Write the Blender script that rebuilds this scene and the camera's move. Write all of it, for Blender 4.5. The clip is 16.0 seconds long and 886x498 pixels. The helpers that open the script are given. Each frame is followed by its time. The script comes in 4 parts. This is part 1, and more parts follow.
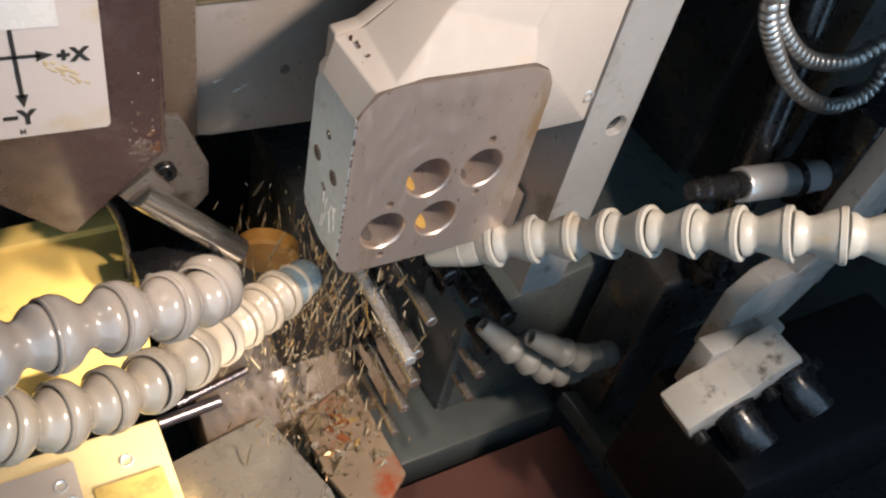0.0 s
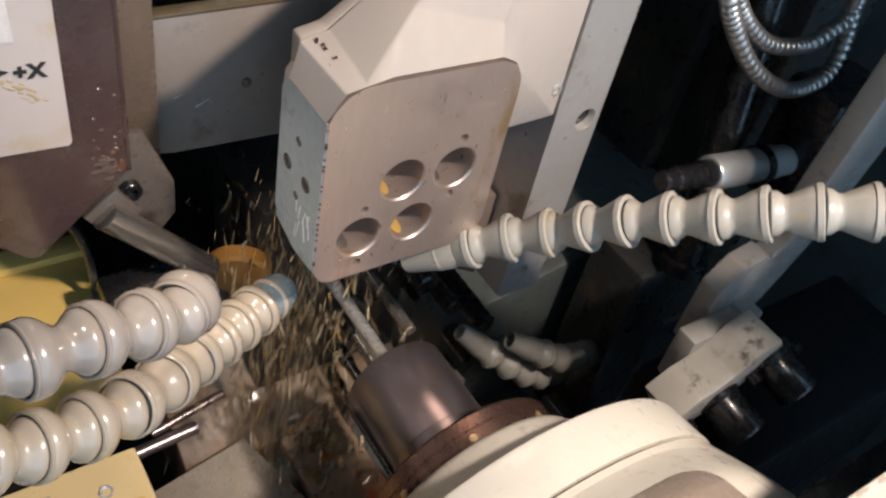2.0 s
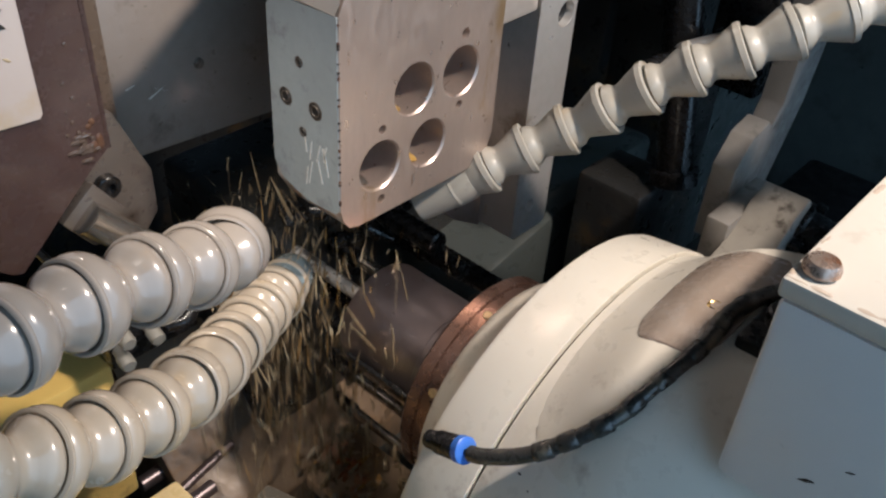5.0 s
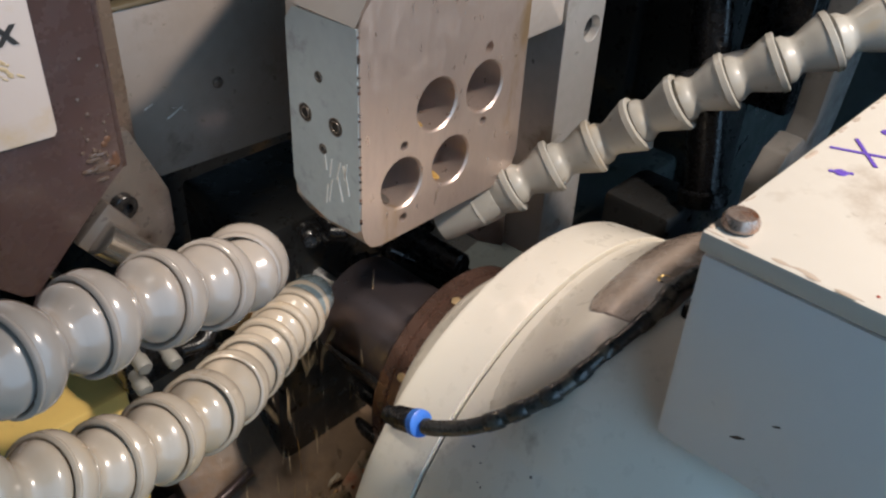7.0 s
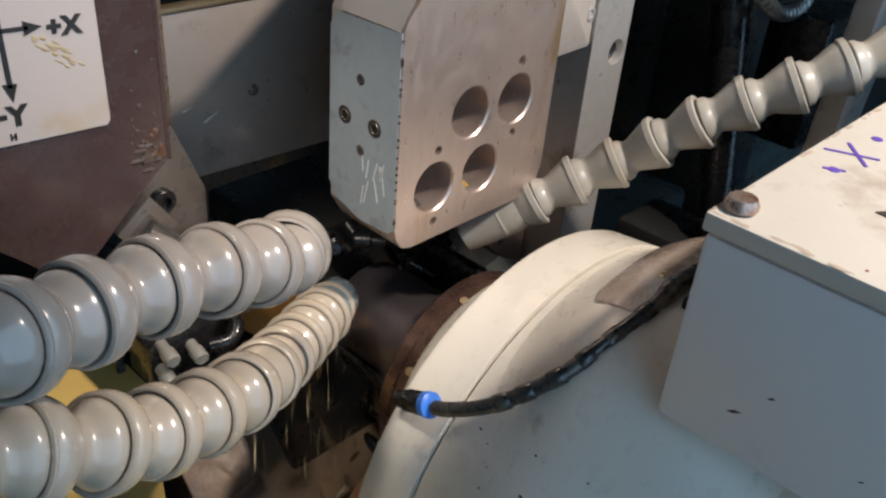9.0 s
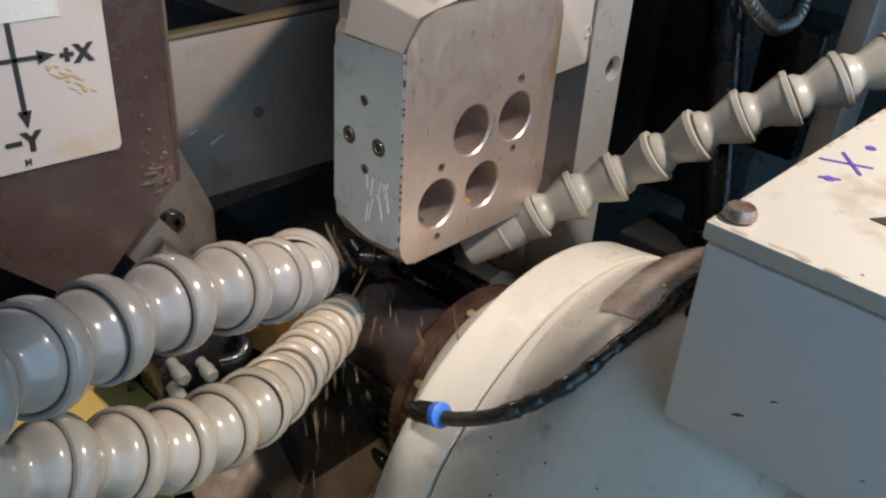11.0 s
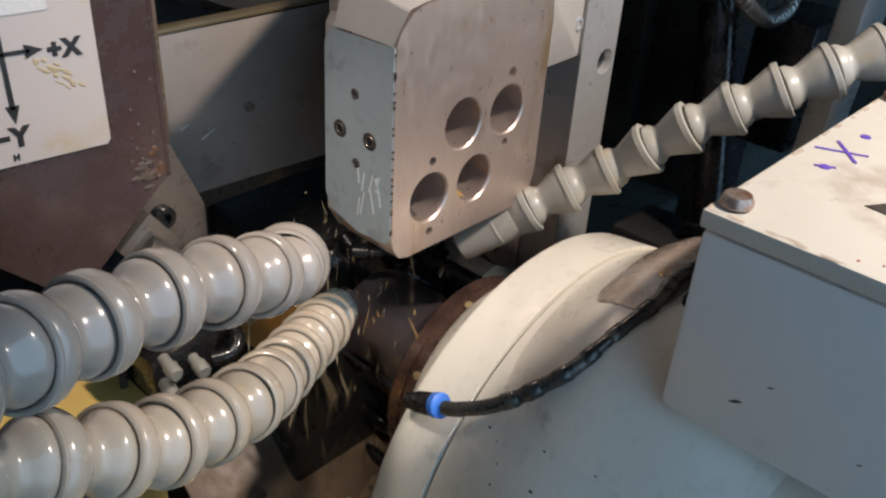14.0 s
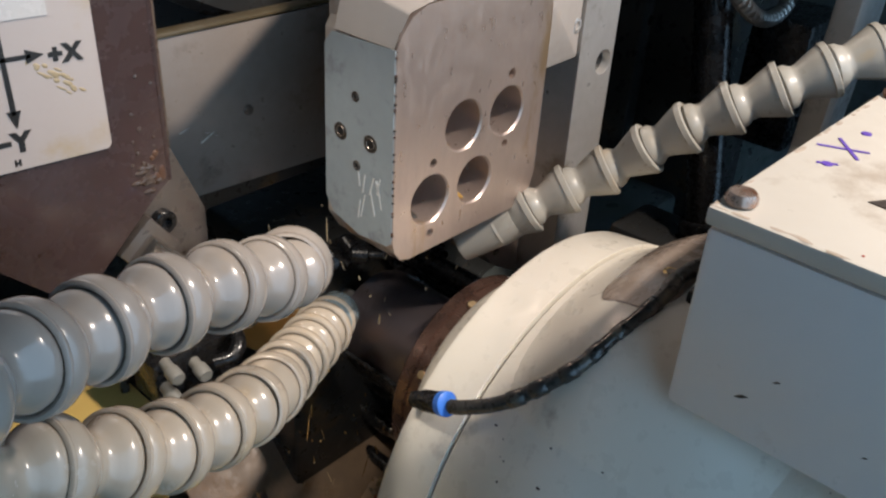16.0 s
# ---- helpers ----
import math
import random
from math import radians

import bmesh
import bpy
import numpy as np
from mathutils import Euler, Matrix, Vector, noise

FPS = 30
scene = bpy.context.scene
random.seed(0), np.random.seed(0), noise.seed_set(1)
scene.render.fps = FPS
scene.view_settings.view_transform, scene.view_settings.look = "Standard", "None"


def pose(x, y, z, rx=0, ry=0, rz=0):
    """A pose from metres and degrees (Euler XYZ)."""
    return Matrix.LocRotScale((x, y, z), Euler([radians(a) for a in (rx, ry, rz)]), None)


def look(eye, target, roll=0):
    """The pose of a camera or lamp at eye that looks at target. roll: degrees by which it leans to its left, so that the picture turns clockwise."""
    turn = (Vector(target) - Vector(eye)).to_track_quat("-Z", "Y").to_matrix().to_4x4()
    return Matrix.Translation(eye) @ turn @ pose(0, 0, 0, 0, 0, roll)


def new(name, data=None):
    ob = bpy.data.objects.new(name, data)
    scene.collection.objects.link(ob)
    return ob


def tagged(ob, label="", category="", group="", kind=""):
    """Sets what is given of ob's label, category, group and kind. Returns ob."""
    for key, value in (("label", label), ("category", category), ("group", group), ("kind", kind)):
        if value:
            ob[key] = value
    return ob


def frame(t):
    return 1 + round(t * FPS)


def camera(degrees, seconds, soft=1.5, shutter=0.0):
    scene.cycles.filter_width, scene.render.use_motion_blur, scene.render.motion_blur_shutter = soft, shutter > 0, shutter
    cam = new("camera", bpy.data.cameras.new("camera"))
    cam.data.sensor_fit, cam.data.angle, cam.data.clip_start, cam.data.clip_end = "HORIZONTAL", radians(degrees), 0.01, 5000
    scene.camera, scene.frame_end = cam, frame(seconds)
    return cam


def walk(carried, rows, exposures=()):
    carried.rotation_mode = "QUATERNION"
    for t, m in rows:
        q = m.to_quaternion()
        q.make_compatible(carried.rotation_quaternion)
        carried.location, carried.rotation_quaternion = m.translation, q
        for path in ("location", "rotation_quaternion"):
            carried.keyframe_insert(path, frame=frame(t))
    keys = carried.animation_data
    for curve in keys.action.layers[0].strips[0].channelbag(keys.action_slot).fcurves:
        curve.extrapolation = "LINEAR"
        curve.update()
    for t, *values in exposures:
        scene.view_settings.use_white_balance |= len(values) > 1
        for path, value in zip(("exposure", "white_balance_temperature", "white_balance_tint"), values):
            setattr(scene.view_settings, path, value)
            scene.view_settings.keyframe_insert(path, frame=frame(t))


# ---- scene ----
cam = camera(54.0, 16.0, 2.3, 0.5)
PATH = [
    (0, (-0.1602, -0.2408, 0.2709), (-0.0261, -0.0770, 0.0584), 15.48),
    (0.5, (-0.1598, -0.2403, 0.2708), (-0.0257, -0.0762, 0.0584), 15.38),
    (1, (-0.1605, -0.2399, 0.2697), (-0.0250, -0.0757, 0.0583), 15.53),
    (1.5, (-0.1616, -0.2376, 0.2695), (-0.0228, -0.0740, 0.0597), 15.62),
    (2, (-0.1657, -0.2388, 0.2602), (-0.0188, -0.0773, 0.0544), 14.01),
    (2.5, (-0.1918, -0.2252, 0.2367), (-0.0277, -0.0703, 0.0389), 10.96),
    (3, (-0.2105, -0.2138, 0.1904), (-0.0357, -0.0628, -0.0010), 7.35),
    (3.5, (-0.2156, -0.2261, 0.1624), (-0.0346, -0.0737, -0.0220), 5.06),
    (4, (-0.2179, -0.2221, 0.1709), (-0.0335, -0.0710, -0.0112), 4.94),
    (4.2, (-0.2190, -0.2254, 0.1740), (-0.0342, -0.0736, -0.0071), 4.83),
    (6.3, (-0.2137, -0.2079, 0.1612), (-0.0312, -0.0449, -0.0123), 2.81),
    (6.5, (-0.2130, -0.2119, 0.1597), (-0.0302, -0.0475, -0.0123), 2.66),
    (7, (-0.2126, -0.2141, 0.1625), (-0.0298, -0.0497, -0.0094), 2.86),
    (7.5, (-0.2165, -0.2138, 0.1637), (-0.0323, -0.0487, -0.0060), 3.10),
    (8, (-0.2290, -0.2160, 0.1608), (-0.0420, -0.0492, -0.0041), 4.00),
    (8.5, (-0.2360, -0.2151, 0.1532), (-0.0466, -0.0469, -0.0075), 4.77),
    (9, (-0.2360, -0.2168, 0.1537), (-0.0459, -0.0478, -0.0054), 5.06),
    (11.5, (-0.2421, -0.2207, 0.1579), (-0.0504, -0.0487, 0.0040), 3.81),
    (12, (-0.2415, -0.2206, 0.1584), (-0.0496, -0.0488, 0.0046), 3.83),
    (12.5, (-0.2407, -0.2203, 0.1587), (-0.0483, -0.0488, 0.0051), 3.77),
    (13, (-0.2418, -0.2202, 0.1594), (-0.0495, -0.0498, 0.0046), 3.94),
    (13.5, (-0.2418, -0.2212, 0.1595), (-0.0495, -0.0509, 0.0045), 3.89),
    (14, (-0.2403, -0.2214, 0.1559), (-0.0481, -0.0513, 0.0005), 3.78),
    (14.5, (-0.2367, -0.2223, 0.1544), (-0.0444, -0.0525, -0.0011), 3.51),
    (15, (-0.2398, -0.2184, 0.1554), (-0.0473, -0.0491, -0.0006), 3.41),
    (15.5, (-0.2433, -0.2196, 0.1581), (-0.0505, -0.0505, 0.0024), 3.47),
    (16, (-0.2423, -0.2196, 0.1564), (-0.0488, -0.0507, 0.0013), 3.51),
]
walk(cam, [(t, look(eye, target, roll)) for t, eye, target, roll in PATH],
     exposures=[(0.0, 0.42, 6100, 9), (0.6, 0.39, 6000, 9), (1.2, 0.25, 5950, 9), (2.0, 0.25, 5930, 9), (3.0, 0.29, 5900, 9), (4.2, 0.25, 5830, 8), (6.3, 0.10, 5730, 6), (16.0, 0.06, 5730, 6)])

# ---------- world and lights ----------
world = bpy.data.worlds.new("room_light")
scene.world = world
world.use_nodes = True
world.node_tree.nodes["Background"].inputs[0].default_value = (0.56, 0.78, 1.0, 1)
world.node_tree.nodes["Background"].inputs[1].default_value = 1.55


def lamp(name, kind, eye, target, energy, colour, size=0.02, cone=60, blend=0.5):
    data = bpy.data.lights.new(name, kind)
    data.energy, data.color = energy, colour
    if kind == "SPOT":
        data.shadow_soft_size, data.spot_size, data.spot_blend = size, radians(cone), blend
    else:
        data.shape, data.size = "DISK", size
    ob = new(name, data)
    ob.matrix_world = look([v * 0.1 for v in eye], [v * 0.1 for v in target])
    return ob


# the machine's warm work lamp, above and behind the camera
lamp("work_lamp", "SPOT", (1.45, -4.15, 5.3), (0.12, 0.65, -0.75), 28, (1.0, 0.775, 0.60), 0.022, 42, 0.5)

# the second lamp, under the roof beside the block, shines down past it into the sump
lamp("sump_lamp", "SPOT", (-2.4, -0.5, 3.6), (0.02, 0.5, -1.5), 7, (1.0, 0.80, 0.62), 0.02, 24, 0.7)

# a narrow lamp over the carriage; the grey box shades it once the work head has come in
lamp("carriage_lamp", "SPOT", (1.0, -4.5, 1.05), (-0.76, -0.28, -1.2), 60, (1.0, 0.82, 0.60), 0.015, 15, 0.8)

# ---------- mesh helpers; lengths in decimetres ----------
D = 0.1


def box(bm, x0, x1, y0, y1, z0, z1, bevel=0.0, seg=2):
    vs = [bm.verts.new(p) for p in ((x0, y0, z0), (x1, y0, z0), (x1, y1, z0), (x0, y1, z0), (x0, y0, z1), (x1, y0, z1), (x1, y1, z1), (x0, y1, z1))]
    fs = [bm.faces.new([vs[i] for i in f]) for f in ((3, 2, 1, 0), (4, 5, 6, 7), (0, 1, 5, 4), (1, 2, 6, 5), (2, 3, 7, 6), (3, 0, 4, 7))]
    if bevel:
        edges = list({e for f in fs for e in f.edges})
        bmesh.ops.bevel(bm, geom=edges, offset=bevel, segments=seg, affect="EDGES", profile=0.5)
    return bm


def prism(bm, pts, axis, a, b, bevel=0.0, seg=2):
    """A flat outline pushed from a to b along an axis; pts in the other two axes, in their order."""
    def put(u, v, w):
        return {"x": (w, u, v), "y": (u, w, v), "z": (u, v, w)}[axis]
    lo, hi = [bm.verts.new(put(u, v, a)) for u, v in pts], [bm.verts.new(put(u, v, b)) for u, v in pts]
    fs = [bm.faces.new(lo), bm.faces.new(hi[::-1])]
    n = len(pts)
    for i in range(n):
        fs.append(bm.faces.new((lo[i], hi[i], hi[(i + 1) % n], lo[(i + 1) % n])))
    bmesh.ops.recalc_face_normals(bm, faces=fs)
    if bevel:
        edges = list({e for f in fs for e in f.edges})
        bmesh.ops.bevel(bm, geom=edges, offset=bevel, segments=seg, affect="EDGES", profile=0.5)
    return bm


def frame_of(way):
    w = Vector(way).normalized()
    u = w.orthogonal().normalized()
    return u, w.cross(u), w


def turned(bm, profile, base, way, seg=32, close=True):
    """A turned solid: rows of (distance along way, radius)."""
    u, v, w = frame_of(way)
    base = Vector(base)
    rings = []
    for s, r in profile:
        rings.append([bm.verts.new(base + w * s + (u * math.cos(2 * math.pi * k / seg) + v * math.sin(2 * math.pi * k / seg)) * r) for k in range(seg)])
    fs = []
    for a, b in zip(rings, rings[1:]):
        for k in range(seg):
            fs.append(bm.faces.new((a[k], a[(k + 1) % seg], b[(k + 1) % seg], b[k])))
    if close:
        fs += [bm.faces.new(rings[0][::-1]), bm.faces.new(rings[-1])]
    bmesh.ops.recalc_face_normals(bm, faces=fs)
    return bm


def rod(bm, a, b, r, seg=20, chamfer=0.0):
    n = (Vector(b) - Vector(a)).length
    c = chamfer or r * 0.15
    return turned(bm, [(0, r - c), (c, r), (n - c, r), (n, r - c)], a, Vector(b) - Vector(a), seg)


def smooth_path(pts, steps=6):
    """Catmull-Rom through points."""
    p = [Vector(q) for q in pts]
    p = [p[0] * 2 - p[1], *p, p[-1] * 2 - p[-2]]
    out = []
    for i in range(1, len(p) - 2):
        for k in range(steps):
            t = k / steps
            a, b, c, d = p[i - 1], p[i], p[i + 1], p[i + 2]
            out.append(0.5 * (2 * b + (c - a) * t + (2 * a - 5 * b + 4 * c - d) * t * t + (3 * b - a - 3 * c + d) * t ** 3))
    return out + [p[-2]]


def tube(bm, pts, r, seg=14, steps=6, wave=None):
    path = smooth_path(pts, steps)
    u = None
    rings = []
    for i, q in enumerate(path):
        w = (path[min(i + 1, len(path) - 1)] - path[max(i - 1, 0)]).normalized()
        u = (w.orthogonal() if u is None else u - w * u.dot(w)).normalized()
        v = w.cross(u)
        rr = r if wave is None else r * wave(i)
        rings.append([bm.verts.new(q + (u * math.cos(2 * math.pi * k / seg) + v * math.sin(2 * math.pi * k / seg)) * rr) for k in range(seg)])
    fs = []
    for a, b in zip(rings, rings[1:]):
        for k in range(seg):
            fs.append(bm.faces.new((a[k], a[(k + 1) % seg], b[(k + 1) % seg], b[k])))
    fs += [bm.faces.new(rings[0][::-1]), bm.faces.new(rings[-1])]
    bmesh.ops.recalc_face_normals(bm, faces=fs)
    return bm


def finish(name, bm, material, smooth=True):
    bmesh.ops.scale(bm, vec=(D, D, D), verts=bm.verts)
    me = bpy.data.meshes.new(name)
    bm.to_mesh(me)
    bm.free()
    me.materials.append(material)
    if smooth:
        me.shade_smooth()
        me.set_sharp_from_angle(angle=radians(38))
    return me


def thing(name, base, label, category, group="", kind=""):
    ob = new(name)
    ob.location = Vector(base) * D
    ob.empty_display_size = 0.02
    return tagged(ob, label, category, group, kind)


def part(name, bm, material, parent=None, label="", smooth=True, at=None):
    """Links a bmesh as one mesh; under a parent it keeps its place in the world (or in the moving thing's rest place)."""
    ob = new(name, finish(name, bm, material, smooth))
    if parent is not None:
        base = parent
        offset = Vector()
        while base is not None:
            offset += base.location
            base = base.parent
        ob.parent = parent
        ob.location = (Vector(at) * D if at else Vector()) - offset
    elif at:
        ob.location = Vector(at) * D
    if label:
        ob["label"] = label
    return ob


def solo(name, bm, material, label, category, kind="", group="", smooth=True):
    """A thing that is one mesh."""
    return tagged(part(name, bm, material, None, smooth=smooth), label, category, group, kind)


def B():
    return bmesh.new()


# ---------- materials ----------
def mat(name, colour, rough=0.5, metal=0.0, vary=0.2, scale=40.0, bump=0.1, stain=None, amount=0.0, stain_scale=25.0, rough_vary=0.15, coat=0.0, stretch=(1, 1, 1), spec=0.5):
    m = bpy.data.materials.new(name)
    m.use_nodes = True
    nt = m.node_tree
    n, l = nt.nodes, nt.links
    p = n["Principled BSDF"]
    tc = n.new("ShaderNodeTexCoord")
    mp = n.new("ShaderNodeMapping")
    mp.inputs["Scale"].default_value = stretch
    l.new(tc.outputs["Object"], mp.inputs[0])

    def noise_node(s, detail=6.0, r=0.6):
        k = n.new("ShaderNodeTexNoise")
        k.inputs["Scale"].default_value, k.inputs["Detail"].default_value, k.inputs["Roughness"].default_value = s, detail, r
        l.new(mp.outputs[0], k.inputs["Vector"])
        return k.outputs["Fac"]

    def ramp(fac, lo, hi, a=0.0, b=1.0):
        k = n.new("ShaderNodeMapRange")
        k.inputs["From Min"].default_value, k.inputs["From Max"].default_value = lo, hi
        k.inputs["To Min"].default_value, k.inputs["To Max"].default_value = a, b
        l.new(fac, k.inputs["Value"])
        return k.outputs["Result"]

    def mix(fac, a, b):
        k = n.new("ShaderNodeMix")
        k.data_type = "RGBA"
        l.new(fac, k.inputs[0])
        for i, c in ((6, a), (7, b)):
            if isinstance(c, tuple):
                k.inputs[i].default_value = (*c, 1)
            else:
                l.new(c, k.inputs[i])
        return k.outputs[2]

    big, fine = noise_node(scale * 0.35), noise_node(scale * 4.0)
    col = mix(ramp(big, 0.3, 0.7), tuple(c * (1 - vary) for c in colour), tuple(min(1, c * (1 + vary)) for c in colour))
    col = mix(ramp(fine, 0.35, 0.65, 0.0, 0.5), col, tuple(c * (1 - vary * 0.6) for c in colour))
    if stain:
        col = mix(ramp(noise_node(stain_scale, 8.0, 0.65), 0.62 - amount * 0.25, 0.72 - amount * 0.2), col, stain)
    l.new(col, p.inputs["Base Color"])
    l.new(ramp(fine, 0.3, 0.7, max(0.02, rough - rough_vary), min(1, rough + rough_vary)), p.inputs["Roughness"])
    p.inputs["Metallic"].default_value = metal
    p.inputs["Specular IOR Level"].default_value = spec
    if coat:
        p.inputs["Coat Weight"].default_value, p.inputs["Coat Roughness"].default_value = coat, 0.08
    if bump:
        k = n.new("ShaderNodeBump")
        k.inputs["Strength"].default_value, k.inputs["Distance"].default_value = bump, 0.002
        l.new(noise_node(scale * 2.5), k.inputs["Height"])
        l.new(k.outputs[0], p.inputs["Normal"])
    return m


M_STEEL = mat("ground_steel", (0.50, 0.408, 0.352), 0.38, 0.75, 0.12, 60, 0.05, (0.40, 0.28, 0.16), 0.15, 22, stretch=(1, 1, 0.35))
# cream paint turned away from the lamp: blue shade put into the colour
M_SIDE = mat("shaded_side_paint", (0.31, 0.35, 0.365), 0.42, 0.1, 0.12, 60, 0.08, (0.22, 0.24, 0.25), 0.2, 60)
M_CREAM = mat("cream_casting_paint", (0.345, 0.305, 0.268), 0.62, 0.0, 0.04, 40, 0.06, (0.36, 0.30, 0.24), 0.08, 40, spec=0.3)
M_WHITE = mat("white_cover_paint", (0.73, 0.70, 0.62), 0.34, 0.0, 0.05, 30, 0.04, (0.50, 0.46, 0.40), 0.02, 45, coat=0.3)
# box sides: same paint as the lid, lightened here for their shaded faces
M_GREY = mat("grey_sheet_paint", (0.76, 0.75, 0.74), 0.42, 0.0, 0.05, 25, 0.05, (0.6, 0.57, 0.53), 0.06, 20)
M_RAIL = mat("machined_rail_steel", (0.46, 0.445, 0.42), 0.4, 0.55, 0.12, 40, 0.06, (0.30, 0.27, 0.22), 0.12, 30)
M_PANEL = mat("worn_grey_panel", (0.27, 0.236, 0.208), 0.40, 0.15, 0.2, 35, 0.12, (0.16, 0.13, 0.11), 0.22, 25, coat=0.2)
M_BROWN = mat("brown_oily_sheet", (0.052, 0.032, 0.030), 0.26, 0.1, 0.3, 30, 0.10, (0.035, 0.018, 0.014), 0.35, 20, coat=0.6)
M_PLATE = mat("sign_plate", (0.38, 0.335, 0.31), 0.45, 0.0, 0.05, 30, 0.04, (0.34, 0.27, 0.17), 0.28, 16)
M_BLACK = mat("black_print_and_hole_shade", (0.012, 0.012, 0.012), 0.5, 0.0, 0.1, 60, 0.0)
M_DARK = mat("dark_oily_casting", (0.035, 0.036, 0.036), 0.34, 0.2, 0.45, 25, 0.25, (0.09, 0.065, 0.035), 0.25, 18, coat=0.4)
M_GREEN = mat("dark_green_machine_paint", (0.062, 0.071, 0.069), 0.42, 0.0, 0.25, 18, 0.1, (0.03, 0.03, 0.03), 0.25, 14)
M_HOSE = mat("grey_plastic_hose", (0.255, 0.225, 0.195), 0.22, 0.0, 0.03, 30, 0.01, (0.27, 0.22, 0.17), 0.08, 30, rough_vary=0.05, coat=0.6)
# yellowish coolant stain, plus the lamp's warm light mixed into the base colour
M_HOSEB = mat("stained_lamplit_hose", (0.345, 0.295, 0.23), 0.24, 0.0, 0.04, 30, 0.01, (0.38, 0.30, 0.20), 0.12, 30, rough_vary=0.05, coat=0.5)
M_HOSE2 = mat("pale_plastic_hose", (0.35, 0.335, 0.295), 0.38, 0.0, 0.06, 60, 0.03, (0.38, 0.33, 0.25), 0.12, 50, coat=0.2)
M_BLUE = mat("blue_tip_plastic", (0.20, 0.245, 0.26), 0.22, 0.0, 0.12, 60, 0.03, coat=0.6)
M_COLLET = mat("burnished_collet_steel", (0.30, 0.255, 0.265), 0.30, 0.9, 0.06, 50, 0.0, (0.20, 0.16, 0.165), 0.04, 14, rough_vary=0.03)
M_RING = mat("brown_ring_steel", (0.225, 0.14, 0.112), 0.28, 0.85, 0.10, 45, 0.02, (0.12, 0.08, 0.065), 0.1, 30, rough_vary=0.05)
M_CHROME = mat("bright_steel", (0.58, 0.57, 0.555), 0.28, 0.6, 0.03, 60, 0.0, rough_vary=0.02)
M_ROD = mat("tool_blank_steel", (0.52, 0.47, 0.42), 0.24, 0.85, 0.08, 60, 0.01, rough_vary=0.05)
M_BLKMETAL = mat("black_oxide_steel", (0.012, 0.012, 0.013), 0.26, 0.2, 0.3, 60, 0.05, coat=0.1)
M_YELLOW = mat("yellow_guard_paint", (0.62, 0.44, 0.13), 0.42, 0.0, 0.12, 25, 0.08, (0.35, 0.24, 0.08), 0.15, 25)
M_TUBE = mat("black_air_tube", (0.03, 0.03, 0.028), 0.3, 0.0, 0.3, 60, 0.1, (0.13, 0.115, 0.085), 0.25, 60, coat=0.3)
M_COLLAR = mat("blue_release_collar", (0.05, 0.17, 0.62), 0.35, 0.0, 0.06, 60, 0.0)
M_INSET = mat("brown_inset_plate", (0.36, 0.30, 0.255), 0.24, 0.15, 0.06, 40, 0.02, (0.30, 0.24, 0.19), 0.08, 30, coat=0.5)
M_BRASS = mat("brass", (0.62, 0.45, 0.18), 0.3, 1.0, 0.15, 80, 0.03)
M_DULLBRASS = mat("dull_brass", (0.50, 0.38, 0.22), 0.36, 0.6, 0.15, 80, 0.03)
M_INK = mat("violet_ink", (0.10, 0.05, 0.36), 0.6, 0.0, 0.1, 60, 0.0)
M_RED = mat("red_chip_residue", (0.30, 0.05, 0.03), 0.5, 0.0, 0.2, 60, 0.1)
M_CHIP = mat("dark_swarf", (0.05, 0.04, 0.035), 0.5, 0.2, 0.3, 60, 0.1)
M_SCRATCH = mat("bare_scratch", (0.75, 0.75, 0.72), 0.4, 0.3, 0.1, 60, 0.0)
M_ORANGE = mat("amber_wheel_bond", (0.36, 0.17, 0.035), 0.45, 0.1, 0.35, 30, 0.15, (0.10, 0.05, 0.02), 0.3, 22)
M_DROP = mat("coolant_drop", (0.55, 0.44, 0.28), 0.12, 0.0, 0.3, 90, 0.0, coat=0.8)
M_CONDUIT = mat("steel_conduit", (0.34, 0.335, 0.32), 0.32, 0.85, 0.06, 60, 0.0, rough_vary=0.03)
M_SATIN = mat("satin_steel", (0.62, 0.575, 0.52), 0.24, 0.92, 0.05, 60, 0.01, rough_vary=0.04)
M_BRACKET = mat("stained_bracket_steel", (0.17, 0.145, 0.125), 0.34, 0.5, 0.2, 40, 0.06, (0.08, 0.06, 0.045), 0.2, 25)
# darker copy of the hose plastic; the small hoses' shade is in its colour
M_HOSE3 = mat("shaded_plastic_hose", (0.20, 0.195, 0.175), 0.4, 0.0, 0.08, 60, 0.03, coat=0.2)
M_RESIDUE = mat("amber_residue", (0.42, 0.26, 0.07), 0.3, 0.0, 0.3, 80, 0.2, coat=0.4)
M_RUSTY = mat("rusty_screw", (0.42, 0.34, 0.29), 0.28, 0.7, 0.25, 80, 0.1, (0.22, 0.09, 0.04), 0.42, 60)
M_OIL = mat("oil_film", (0.07, 0.05, 0.04), 0.06, 0.0, 0.2, 60, 0.0, coat=1.0)
M_STAIN = mat("dried_coolant", (0.33, 0.265, 0.16), 0.5, 0.0, 0.15, 60, 0.1)
M_EDGE = mat("brown_edge_stain", (0.40, 0.335, 0.27), 0.4, 0.0, 0.15, 60, 0.05)
# the box paint again, toned creamier and darker for the lamplit top
M_LID = mat("lamplit_lid_paint", (0.58, 0.55, 0.49), 0.42, 0.0, 0.05, 25, 0.05, (0.42, 0.37, 0.31), 0.14, 18)
M_PROBE = mat("brushed_probe_steel", (0.50, 0.50, 0.495), 0.32, 0.62, 0.04, 60, 0.0, rough_vary=0.03)
